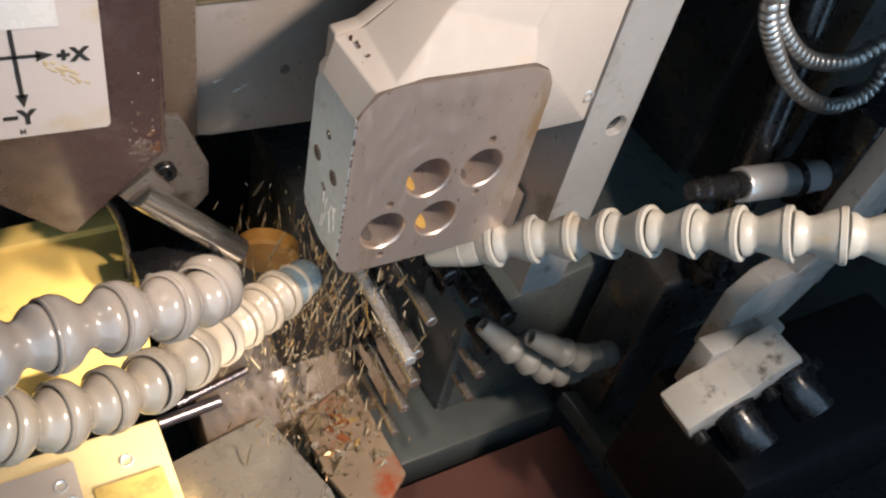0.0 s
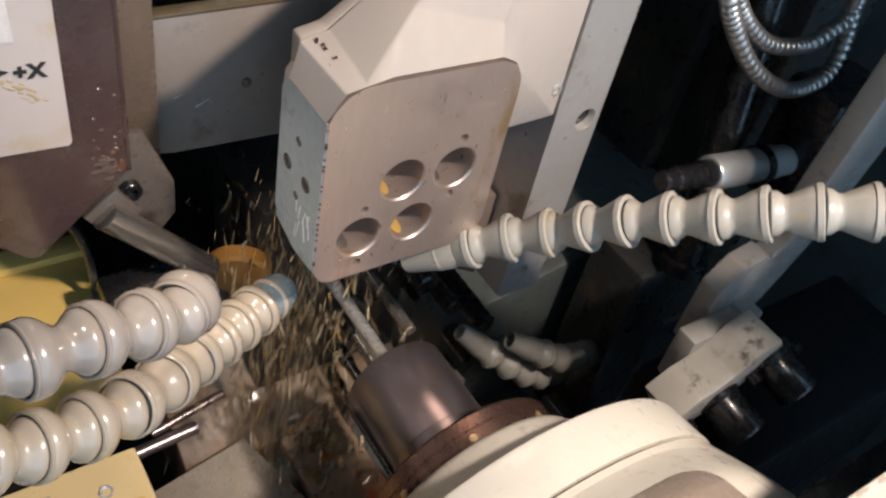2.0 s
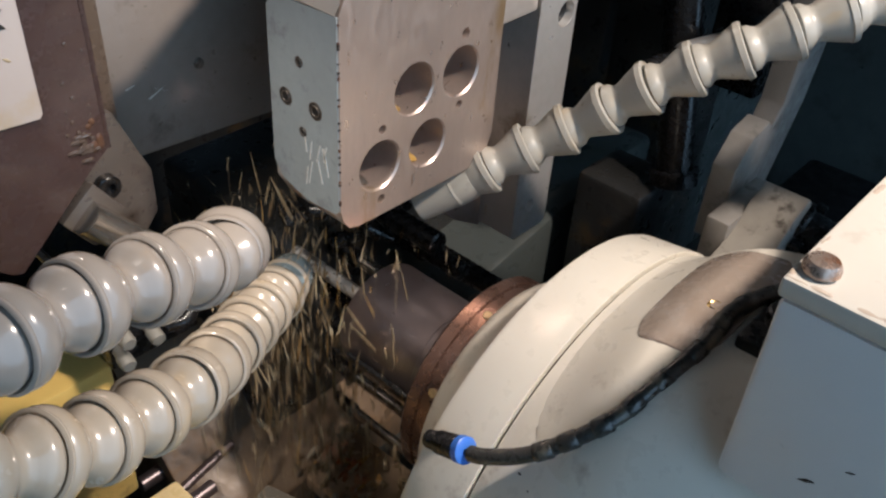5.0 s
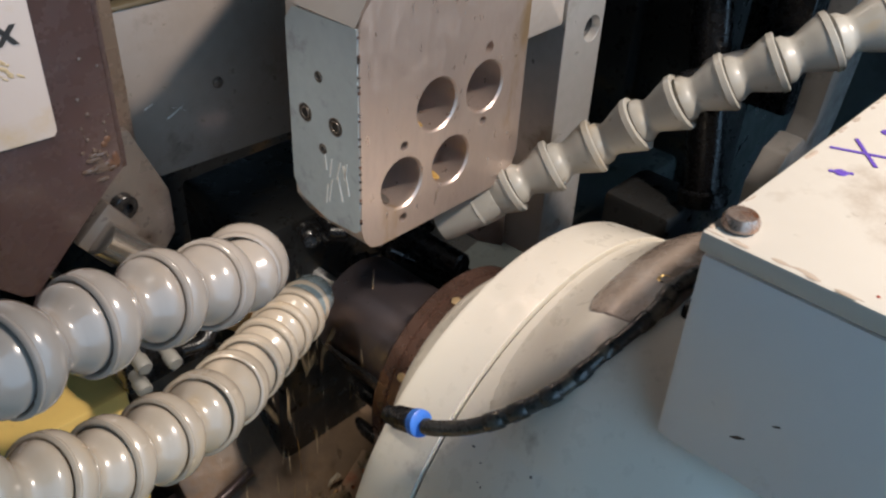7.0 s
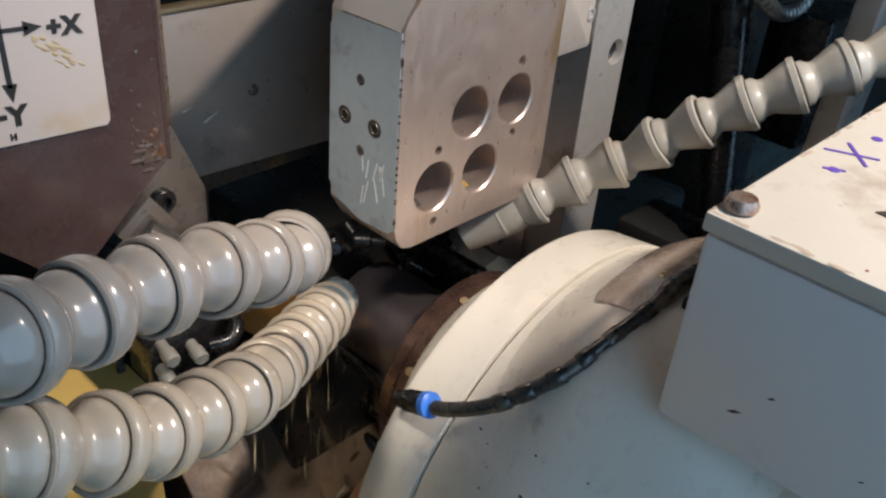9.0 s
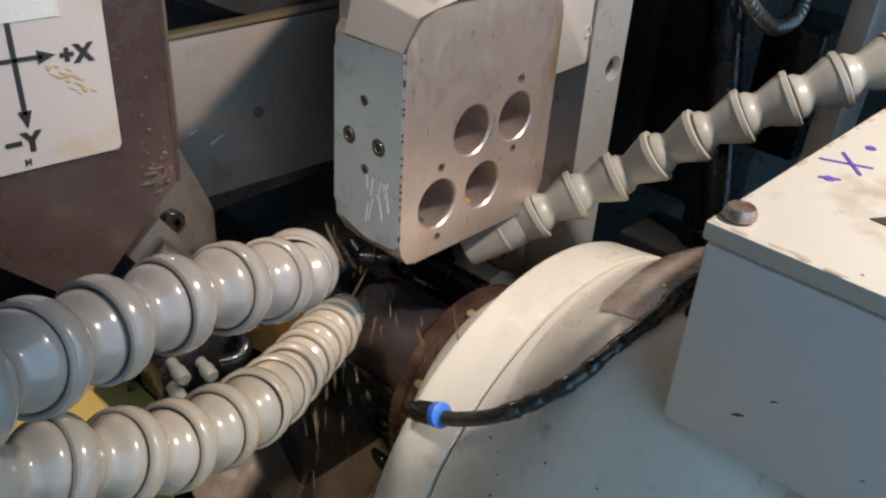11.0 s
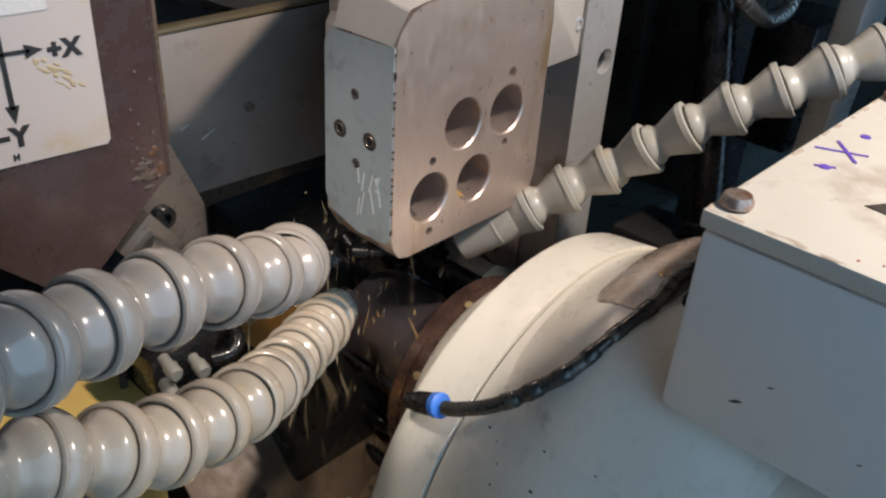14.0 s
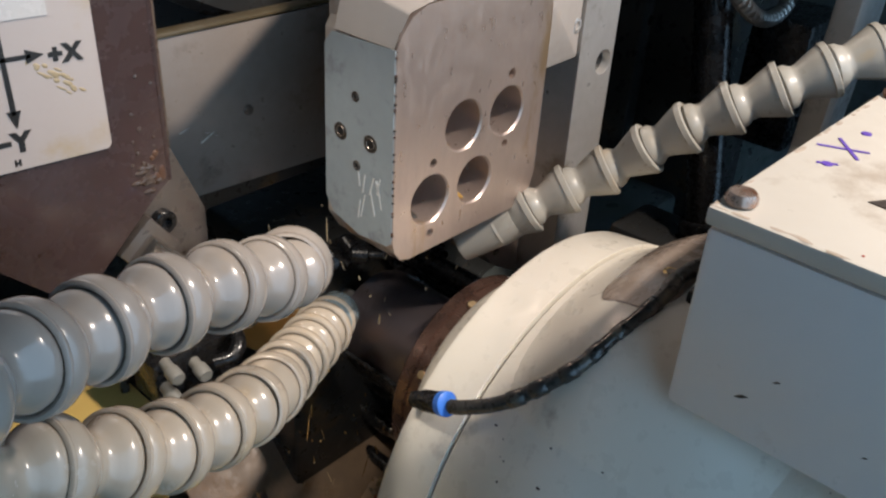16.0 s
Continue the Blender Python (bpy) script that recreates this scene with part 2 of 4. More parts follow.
M_ARM = mat("worn_arm_paint", (0.225, 0.215, 0.20), 0.45, 0.1, 0.15, 40, 0.1, (0.12, 0.11, 0.10), 0.2, 60)

# ---------- enclosure ----------
def slab(name, x0, x1, y0, y1, z0, z1, m, label, cat="wall"):
    return solo(name, box(B(), x0, x1, y0, y1, z0, z1), m, label, cat, "structure", smooth=False)


slab("floor", -6, 6.5, -6, 5, -5.2, -5.0, M_DARK, "dark oily sump floor under the grinding area", "floor")
slab("wall_back", -6, 6.5, 4.6, 4.8, -5, 9, M_DARK, "dark oily rear wall of the machine enclosure")
slab("wall_left", -6, -5.8, -6, 4.6, -5, 9, M_GREEN, "dark painted side wall of the machine enclosure")
slab("wall_right", 6.3, 6.5, -6, 4.6, -5, 9, M_GREEN, "dark painted side wall of the machine enclosure")
slab("ceiling", -6, 6.5, -6, 4.8, 9, 9.2, M_GREEN, "dark painted roof of the machine enclosure", "ceiling")
slab("wall_front", -6, 6.5, -6.2, -6, -5, -1.5, M_GREEN, "dark painted sill below the open machine door")
slab("wall_front_head", -6, 6.5, -6.2, -6, 8.0, 9, M_GREEN, "dark painted head above the open machine door")

# ---------- spindle block with four bores ----------
block = thing("nozzle_block", (0.28, 0.3, -0.48), "steel block with four large bores and scratched painted side", "machine block")
FACE = [(-0.228, -0.300), (-0.212, -0.355), (-0.18, -0.398), (-0.13, -0.413), (0.56, -0.416), (0.64, -0.40), (0.695, -0.355), (0.722, -0.28),
        (0.730, 0.48), (0.722, 0.56), (0.685, 0.63), (0.60, 0.665), (0.06, 0.675), (-0.07, 0.672), (-0.15, 0.64), (-0.205, 0.58), (-0.228, 0.53)]


def bored(pts, holes, y0, y1, back=None):
    """A plate with an outline and round bores cut by edge loops on its front, walls and a floor in each bore."""
    bm = B()
    outer = [bm.verts.new((x, y0, z)) for x, z in pts]
    edges = [bm.edges.new((outer[i], outer[(i + 1) % len(outer)])) for i in range(len(outer))]
    for hx, hz, r, depth in holes:
        seg = 32 if r > 0.05 else 14
        ring = [bm.verts.new((hx + r * math.cos(2 * math.pi * k / seg), y0, hz + r * math.sin(2 * math.pi * k / seg))) for k in range(seg)]
        edges += [bm.edges.new((ring[k], ring[(k + 1) % seg])) for k in range(seg)]
        lip = [bm.verts.new((v.co.x + (hx - v.co.x) * 0.06, y0 + 0.008, v.co.z + (hz - v.co.z) * 0.06)) for v in ring]
        deep = [bm.verts.new((v.co.x + (hx - v.co.x) * 0.06, y0 + depth, v.co.z + (hz - v.co.z) * 0.06)) for v in ring]
        for a, b in ((ring, lip), (lip, deep)):
            for k in range(seg):
                bm.faces.new((a[k], b[k], b[(k + 1) % seg], a[(k + 1) % seg]))
        bm.faces.new(deep)
    bmesh.ops.triangle_fill(bm, use_beauty=True, use_dissolve=False, edges=edges)
    inside = [f for f in bm.faces if any((f.calc_center_median() - Vector((hx, y0, hz))).length < r * 0.985 and all(abs(v.co.y - y0) < 1e-6 for v in f.verts) for hx, hz, r, _ in holes)]
    bmesh.ops.delete(bm, geom=inside, context="FACES_ONLY")
    hind = [bm.verts.new((x, y1, z)) for x, z in (back or pts)]
    for i in range(len(outer)):
        bm.faces.new((outer[i], outer[(i + 1) % len(outer)], hind[(i + 1) % len(outer)], hind[i]))
    bm.faces.new(hind)
    bmesh.ops.recalc_face_normals(bm, faces=bm.faces[:])
    return bm


R = 0.118
HOLES = [(0.180, 0.120, R, 0.30), (0.466, 0.112, R, 0.30), (-0.010, -0.166, R, 0.30), (0.276, -0.166, R * 0.98, 0.30),
         (0.0, 0.0, 0.021, 0.08), (0.469, -0.045, 0.020, 0.08), (0.479, 0.281, 0.024, 0.08), (0.0, -0.332, 0.021, 0.08)]
front = part("front_face", bored(FACE, HOLES, 0.0, 0.32), M_STEEL, block, "ground steel face with four large bores", smooth=True)
for hx, hz in ((-0.095, -0.215), (0.385, 0.06)):
    part("bore_pin", rod(B(), (hx, 0.06, hz), (hx, 0.25, hz), 0.016, 10), M_BLKMETAL, front)
for hx, hz in ((0.13, 0.03), (0.245, -0.255), (0.41, 0.03), (-0.05, -0.25)):
    bm = turned(B(), [(-0.01, 0.03), (0.0, 0.034), (0.006, 0.02)], (0, 0, 0), (0.2, -0.2, 1), 12)
    bmesh.ops.scale(bm, vec=(1, 1.9, 1), verts=bm.verts)
    bmesh.ops.translate(bm, verts=bm.verts, vec=(hx, 0.10, hz))
    part("coolant_residue", bm, M_RESIDUE if hx in (0.13, 0.245) else M_SATIN, front, "amber coolant residue")
BACK = [(-0.229, -0.299), (-0.17, -0.402), (-0.13, -0.414), (0.56, -0.417), (0.695, -0.356), (0.724, -0.28), (0.731, 0.48), (0.685, 0.632), (0.06, 0.676), (-0.15, 0.641), (-0.229, 0.529)]
part("body", prism(B(), BACK, "y", 0.322, 0.41, 0.012), M_CREAM, block, "cream painted rear of the block")
# painted left side skin; the bluish shade on its cream paint is in the colour
part("side_plate", prism(B(), [(0.006, -0.298), (0.006, 0.528), (0.36, 0.515), (0.405, 0.46), (0.41, -0.22), (0.36, -0.29), (0.2, -0.335), (0.03, -0.32)], "x", -0.234, -0.2285), M_SIDE, block, "scratched painted side, coloured blue-grey for shade")
# threaded holes on the painted side: flat black discs paint their inner shade, each with a rim
for sy, sz, r in ((0.221, 0.286, 0.019), (0.133, 0.111, 0.033), (0.311, 0.110, 0.033), (0.213, -0.012, 0.019)):
    hole = part("side_hole", turned(B(), [(0.0, r), (0.0025, r), (0.003, r * 0.3)], (-0.234, sy, sz), (-1, 0, 0), 18), M_BLACK, block)
    part("thread", turned(B(), [(0.002, r * 0.80), (0.0045, r * 0.74), (0.0045, r * 0.62), (0.002, r * 0.56)], (-0.234, sy, sz), (-1, 0, 0), 14, False), M_BRACKET, hole)
    part("thread_rim", turned(B(), [(0, r * 1.16), (0.003, r * 1.16), (0.003, r * 1.02), (0, r * 1.02)], (-0.234, sy, sz), (-1, 0, 0), 18, False), M_BRACKET, hole)
random.seed(4)
for k in range(9):
    y, z = 0.05 + 0.16 * random.random(), -0.08 - 0.2 * random.random()
    n = 0.04 + 0.09 * random.random()
    lean = random.uniform(-0.35, 0.35)
    bm = B()
    prism(bm, [(y, z), (y + 0.006, z), (y + 0.006 + lean * n, z + n), (y + lean * n, z + n)], "x", -0.2365, -0.233)
    part("scratch", bm, M_SCRATCH, block)
# chipped red edge paint
for k in range(22):
    z = random.uniform(-0.30, 0.5)
    s = random.uniform(0.002, 0.006)
    part("paint_chip", box(B(), -0.2350, -0.226, -0.002, 0.005, z, z + s * 2), M_RING if k % 3 == 0 else M_CHIP, block)

# cream casting over and beside the block
casting = thing("column_casting", (0.5, 0.6, -0.3), "cream painted column casting behind the bored block", "machine casting")
bm = B()
ARM = [(-0.10, 0.50), (-0.20, 0.55), (-0.20, 0.71), (-0.08, 0.735), (0.11, 0.875), (0.30, 1.02), (0.70, 1.325), (1.06, 1.54), (1.09, 1.56), (1.09, 0.20), (0.80, 0.19)]
prism(bm, ARM, "y", 0.345, 0.42, 0.012)
part("arm", bm, M_CREAM, casting, "cream painted casting arm")
V = [(-0.236, 0.012, 0.530), (-0.156, 0.012, 0.650), (-0.073, 0.012, 0.684), (0.06, 0.012, 0.688), (0.60, 0.012, 0.677), (0.692, 0.012, 0.641), (0.740, 0.012, 0.50), (0.735, 0.085, 0.19), (1.095, 0.085, 0.20), (1.095, 0.085, 1.56),
     (0.72, 0.10, 1.10), (0.62, 0.085, 0.80), (0.111, 0.34, 0.882), (-0.078, 0.325, 0.742), (-0.221, 0.30, 0.722), (-0.237, 0.34, 0.53), (0.72, 0.34, 1.32), (1.095, 0.36, 1.57), (0.735, 0.36, 0.19), (1.095, 0.36, 0.20), (0.195, 0.15, 0.902), (0.50, 0.20, 1.15)]
Fs = [(0, 1, 14, 15), (1, 2, 13, 14), (2, 3, 20), (2, 20, 12, 13), (3, 4, 11, 20), (20, 21, 16, 12), (11, 10, 21, 20), (10, 9, 17, 16), (10, 16, 21), (4, 5, 10, 11), (5, 6, 7, 8), (5, 8, 9, 10), (7, 18, 19, 8), (8, 19, 17, 9)]
bm = B()
vs = [bm.verts.new(p) for p in V]
for f in Fs:
    bm.faces.new([vs[i] for i in f])
bmesh.ops.recalc_face_normals(bm, faces=bm.faces[:])
bmesh.ops.bevel(bm, geom=[e for e in bm.edges if len(e.link_faces) == 2], offset=0.010, segments=2, affect="EDGES", profile=0.5, clamp_overlap=True)
part("shoulder", bm, M_CREAM, casting, "cream painted shoulder with chipped edge").data.set_sharp_from_angle(angle=radians(80))
for bx, bz in ((1.049, 0.366), (0.95, 1.15)):
    bm = B()
    turned(bm, [(0, 0.038), (0.010, 0.038), (0.013, 0.034), (0.013, 0.020), (-0.02, 0.018)], (bx, 0.085, bz), (0, -1, 0), 20)
    part("socket_screw", bm, M_CHROME, casting)
random.seed(9)
for k in range(11):
    u, v = random.random(), random.random()
    q = Vector((-0.17, 0.03, 0.625)).lerp(Vector((-0.14, 0.31, 0.755)), u) + Vector((0.05 * v - 0.02, 0, 0.035 * v - 0.008))
    s = random.uniform(0.004, 0.010)
    part("paint_chip", turned(B(), [(-0.006, s), (0.002, s * 0.7)], q, (-0.5, -0.3, 0.8), 6), M_RING, casting)

# slide rail and its recess
rail = thing("slide_rail", (1.4, 0.3, -1.37), "machined grey steel slide rail with counterbored holes", "rail")
part("bar", bored([(1.102, -1.13), (1.13, -1.15), (1.38, -1.15), (1.41, -1.12), (1.41, 3.2), (1.102, 3.2)], [(1.325, 0.129, 0.066, 0.32), (1.24, -0.97, 0.042, 0.32), (1.325, 1.15, 0.066, 0.32)], 0.073, 0.42), M_RAIL, rail)
# wide black screw heads stand in for the shade inside the counterbores
for hz in (0.129, 1.15):
    part("bore_shade_screw", turned(B(), [(0, 0.060), (0.004, 0.058), (0.004, 0.026), (-0.03, 0.024)], (1.325, 0.12, hz), (0, -1, 0), 18), M_BLACK, rail, "sunk socket screw, widened and blackened as the bore's shade")
part("side_strip", prism(B(), [(1.415, -1.05), (1.50, -1.05), (1.50, 3.2), (1.415, 3.2)], "y", 0.13, 0.5, 0.01), M_RAIL, rail)
solo("recess_plate", box(B(), 0.72, 1.098, 0.40, 0.5, -0.9, 0.30, 0.01), mat("brown_steel_recess", (0.20, 0.155, 0.125), 0.4, 0.5, 0.2, 30, 0.08), "brown stained steel plate recessed beside the rail", "plate")
bm = B()
prism(bm, [(0.50, -0.44), (0.72, -0.42), (1.09, -0.5), (1.09, -1.15), (0.88, -1.02), (0.66, -0.78)], "y", 0.30, 0.42, 0.01)
solo("lower_gib", bm, mat("worn_gib_steel", (0.27, 0.22, 0.19), 0.4, 0.5, 0.2, 30, 0.08), "stained steel gib plate under the block", "plate")

# grey panel behind, and what closes it
panel = thing("rear_panel", (0.1, 1.35, -0.6), "worn grey metal panel with stained lower edge", "panel")
part("sheet", prism(B(), [(-0.50, 0.285), (-0.485, -0.535), (-0.40, -0.555), (0.7, -0.60), (1.2, -0.60), (1.2, 0.27)], "y", 1.30, 1.38, 0.008), M_PANEL, panel)
part("top_ledge", box(B(), -0.50, 1.2, 1.285, 1.37, 0.287, 0.308, 0.006), mat("dull_ledge_stain", (0.10, 0.08, 0.045), 0.4, 0.0, 0.3, 30, 0.1), panel, "yellow stained ledge")
part("screw", turned(B(), [(0, 0.028), (0.012, 0.026), (0.018, 0.015)], (0.007, 1.30, -0.173), (0, -1, 0), 14), M_BRACKET, panel)
for k in range(3):
    x, z = random.gauss(-0.30, 0.05), random.gauss(-0.24, 0.05)
    part("scratch", prism(B(), [(x, z), (x + 0.01, z - 0.004), (x + 0.05 + 0.05 * random.random(), z + random.uniform(-0.04, 0.05))], "y", 1.2975, 1.3005), M_SCRATCH, panel)
bm = B()
turned(bm, [(-0.5, 1.25), (-0.45, 1.3), (-0.2, 1.3), (-0.15, 1.24), (0.0, 1.24), (0.05, 1.3), (0.3, 1.3)], (0.5, 2.0, 1.45), (0, 1, 0), 64)
solo("wheel_guard", bm, M_DARK, "dark oily round wheel guard above the panel", "guard")
solo("side_strip_plate", box(B(), -0.80, -0.515, 1.18, 1.24, -0.45, 2.5, 0.008), mat("olive_stained_plate", (0.19, 0.145, 0.11), 0.3, 0.3, 0.25, 20, 0.1), "olive stained steel strip beside the panel", "plate")

# brown sheet cover with the axis sign
cover = thing("brown_sheet_cover", (-1.5, 0.7, -0.44), "dark brown oily sheet metal cover with pointed lower edge", "sheet cover")
BR = [(-0.835, 3.2), (-0.835, -0.06), (-0.90, -0.11), (-1.255, -0.445), (-1.30, -0.43), (-1.60, -0.12), (-1.75, -0.3), (-2.3, -0.3), (-2.6, 0.2), (-4.2, 0.2), (-4.2, 3.2)]
part("sheet", prism(B(), BR, "y", 0.67, 0.70), M_BROWN, cover)
part("flange", box(B(), -0.834, -0.812, 0.672, 0.98, -0.06, 3.2, 0.005), M_BROWN, cover)
part("screw", turned(B(), [(0, 0.03), (0.02, 0.03), (0.03, 0.02)], (-0.812, 0.8, 0.12), (1, 0, 0), 14), M_BLKMETAL, cover)
sign = thing("axis_sign", (-1.5, 0.66, 0.16), "white sign plate with black axis arrows, stained", "sign")
part("plate", prism(B(), [(-1.048, 0.175), (-1.062, 0.159), (-2.3, 0.21), (-2.3, 1.5), (-1.06, 1.5), (-1.05, 1.48)], "y", 0.656, 0.668), M_PLATE, sign)


def bar(a, b, w):
    (x0, z0), (x1, z1) = a, b
    n = Vector((z0 - z1, x1 - x0)).normalized() * w / 2
    return prism(B(), [(x0 + n.x, z0 + n.y), (x0 - n.x, z0 - n.y), (x1 - n.x, z1 - n.y), (x1 + n.x, z1 + n.y)], "y", 0.6515, 0.6555)


part("arrow_x", bar((-2.0, 0.588), (-1.28, 0.556), 0.014), M_BLACK, sign)
part("arrow_head", prism(B(), [(-1.295, 0.580), (-1.295, 0.532), (-1.235, 0.554)], "y", 0.6515, 0.6555), M_BLACK, sign)
part("arrow_y", bar((-1.372, 0.85), (-1.370, 0.37), 0.016), M_BLACK, sign)
part("arrow_head", prism(B(), [(-1.393, 0.385), (-1.347, 0.382), (-1.369, 0.322)], "y", 0.6515, 0.6555), M_BLACK, sign)


def letters(words, x, z, size, parent):
    cu = bpy.data.curves.new("lettering", "FONT")
    cu.body, cu.size, cu.extrude, cu.offset = words, size * D, 0.0002, 0.0005 * size / 0.1
    cu.space_character = 1.12
    cu.align_x, cu.align_y = "CENTER", "CENTER"
    cu.materials.append(M_BLACK)
    ob = new("lettering", cu)
    ob.parent = parent
    ob.location = Vector((x, 0.654, z)) * D - parent.location
    ob.rotation_euler = (radians(90), radians(2), 0)
    return ob


letters("+X", -1.165, 0.540, 0.084, sign)
letters("−Y", -1.395, 0.270, 0.094, sign)
letters("H", -1.39, 0.20, 0.03, sign)
part("tape", prism(B(), [(-2.0, 0.70), (-1.20, 0.68), (-1.21, 1.2), (-2.0, 1.2)], "y", 0.651, 0.6553), mat("grey_tape", (0.48, 0.46, 0.44), 0.25, 0.0, 0.1, 40, 0.1, coat=0.6), sign, "strip of glossy grey tape")

random.seed(6)
for k in range(26):
    u = random.random()
    x, z = -1.29 + 0.16 * u + random.gauss(0, 0.014), 0.535 - 0.13 * u + random.gauss(0, 0.016)
    bm = turned(B(), [(0, 0.012), (0.0012, 0.010), (0.002, 0.003)], (0, 0, 0), (0, -1, 0), 9)
    bmesh.ops.scale(bm, vec=(random.uniform(0.5, 1.9), 1, random.uniform(0.3, 0.8)), verts=bm.verts)
    bmesh.ops.rotate(bm, verts=bm.verts, cent=(0, 0, 0), matrix=Matrix.Rotation(0.6, 3, "Y"))
    bmesh.ops.translate(bm, verts=bm.verts, vec=(x, 0.6555, z))
    part("dried_smear", bm, M_STAIN, sign, "dried yellow smear")
random.seed(12)
for k in range(26):
    x, z = random.gauss(-0.90, 0.05), random.gauss(0.0, 0.22)
    if x > -0.84 or z < -0.1 + (-0.84 - x):
        continue
    r = random.uniform(0.004, 0.011)
    part("oil_drop", turned(B(), [(0, r), (r * 0.4, r * 0.85), (r * 0.6, r * 0.3)], (x, 0.6695, z), (0, -1, 0), 8), M_OIL, cover)
for k in range(12):
    x, z = -0.93 + random.gauss(0, 0.03), -0.02 + random.gauss(0, 0.03)
    bm = turned(B(), [(0, 0.016), (0.006, 0.013), (0.009, 0.004)], (0, 0, 0), (0, -1, 0), 9)
    bmesh.ops.scale(bm, vec=(random.uniform(0.8, 2.2), 1, random.uniform(0.5, 1)), verts=bm.verts)
    bmesh.ops.translate(bm, verts=bm.verts, vec=(x, 0.6695, z))
    part("oil_puddle", bm, M_OIL, cover)
M_RUST = mat("orange_rust_stain", (0.085, 0.042, 0.022), 0.35, 0.0, 0.3, 60, 0.1, coat=0.5)
for k in range(9):
    x, z = -0.872 + random.gauss(0, 0.014), 0.0 + random.gauss(0, 0.05)
    bm = turned(B(), [(0, 0.014), (0.003, 0.011), (0.004, 0.003)], (0, 0, 0), (0, -1, 0), 9)
    bmesh.ops.scale(bm, vec=(random.uniform(0.5, 1.2), 1, random.uniform(0.8, 2.2)), verts=bm.verts)
    bmesh.ops.translate(bm, verts=bm.verts, vec=(min(x, -0.85), 0.6695, max(z, -0.03)))
    part("rust_stain", bm, M_RUST, cover, "orange rust stain")
bracket = thing("pipe_bracket", (-0.7, 0.9, -0.7), "steel angle bracket holding a steel coolant pipe", "bracket")
part("plate", prism(B(), [(-0.86, 0.0), (-0.69, -0.03), (-0.555, -0.36), (-0.555, -0.57), (-0.68, -0.72), (-0.97, -0.47)], "y", 0.87, 0.92, 0.008), M_BRACKET, bracket)
bm = B()
turned(bm, [(0, 0.055), (0.04, 0.055), (0.045, 0.05), (0.045, 0.028), (0.02, 0.026)], (-0.779, 0.87, -0.341), (0, -1, 0), 18)
part("socket_screw", bm, M_BLKMETAL, bracket)
part("pipe", turned(B(), [(0, 0.062), (0.004, 0.075), (0.80, 0.075), (0.80, 0.06), (0.7, 0.058)], (-0.93, 0.79, -0.39), (0.50, 0.02, -0.58), 28), M_SATIN, bracket, "polished steel coolant pipe")
part("clamp", prism(B(), [(-1.02, -0.40), (-0.86, -0.27), (-0.74, -0.44), (-0.90, -0.57)], "y", 0.80, 0.87, 0.01), M_BRACKET, bracket)
bm = B()
tube(bm, [(-1.25, 1.1, -0.5), (-1.08, 1.1, -0.62), (-0.98, 1.1, -0.85), (-0.95, 1.12, -1.2), (-0.98, 1.1, -1.6)], 0.022, 10)
solo("black_cable", bm, M_TUBE, "thin black cable hanging behind the cover", "cable")

# ---------- lower left guards ----------
guard = thing("yellow_guard", (-1.6, 1.0, -2.2), "yellow painted guard box with stained edges", "guard")
part("box", box(B(), -3.4, -0.90, 0.92, 1.62, -2.3, -1.35, 0.03), M_YELLOW, guard)
part("lid_lip", box(B(), -3.4, -0.88, 1.50, 1.66, -1.36, -1.30, 0.01), M_YELLOW, guard)
guard2 = thing("yellow_slide_cover", (-1.6, -0.6, -2.2), "pale yellow slide cover with screw holes and chipped edge", "cover")
part("box", box(B(), -3.4, -1.07, -2.2, 0.13, -2.4, -1.35, 0.02), mat("pale_yellow_paint", (0.64, 0.50, 0.26), 0.4, 0.0, 0.12, 25, 0.08, (0.4, 0.3, 0.14), 0.15, 25), guard2)
part("inset", box(B(), -1.45, -1.12, -2.0, -0.16, -1.352, -1.335, 0.006), M_YELLOW, guard2, "bright yellow inset plate")
part("step_plate", box(B(), -1.9, -1.5, -1.6, 0.02, -1.352, -1.325, 0.006), M_CREAM, guard2)
for hx, hy in ((-1.27, -0.06), (-1.58, -0.1), (-1.55, -0.2), (-1.52, -0.3)):
    part("screw", turned(B(), [(-0.004, 0.035), (0.004, 0.035), (0.006, 0.028), (-0.002, 0.02)], (hx, hy, -1.324 if hx < -1.5 else -1.349), (0, 0, 1), 16), M_CHROME, guard2)
solo("grey_slide_plate", prism(B(), [(-0.95, 0.62), (-0.19, 0.76), (0.02, 0.05), (0.05, -1.6), (-0.95, -1.6)], "z", -2.85, -2.75, 0.01), mat("grey_wet_plate", (0.44, 0.40, 0.34), 0.3, 0.4, 0.15, 20, 0.06, coat=0.3), "wet grey steel slide plate below the hoses", "plate")
solo("swarf_tray", prism(B(), [(0.06, 0.7), (0.55, 0.9), (0.6, 0.0), (0.2, -0.3), (0.06, 0.2)], "z", -2.95, -2.85, 0.02), mat("rusty_tray", (0.34, 0.25, 0.17), 0.4, 0.2, 0.4, 20, 0.2, (0.35, 0.08, 0.03), 0.25, 16), "rust stained tray with wet swarf", "tray", "structure")
for k, (a, b, r) in enumerate((((-0.75, 1.0, -2.66), (-0.20, 1.1, -2.64), 0.03), ((-0.9, 0.92, -2.7), (-0.45, 0.95, -2.7), 0.045), ((-0.75, 1.3, -2.75), (0.4, 1.35, -2.8), 0.05))):
    solo("steel_bar", rod(B(), a, b, r), M_COLLET, "thin bright steel bar in the sump", "bar")
bm = B()
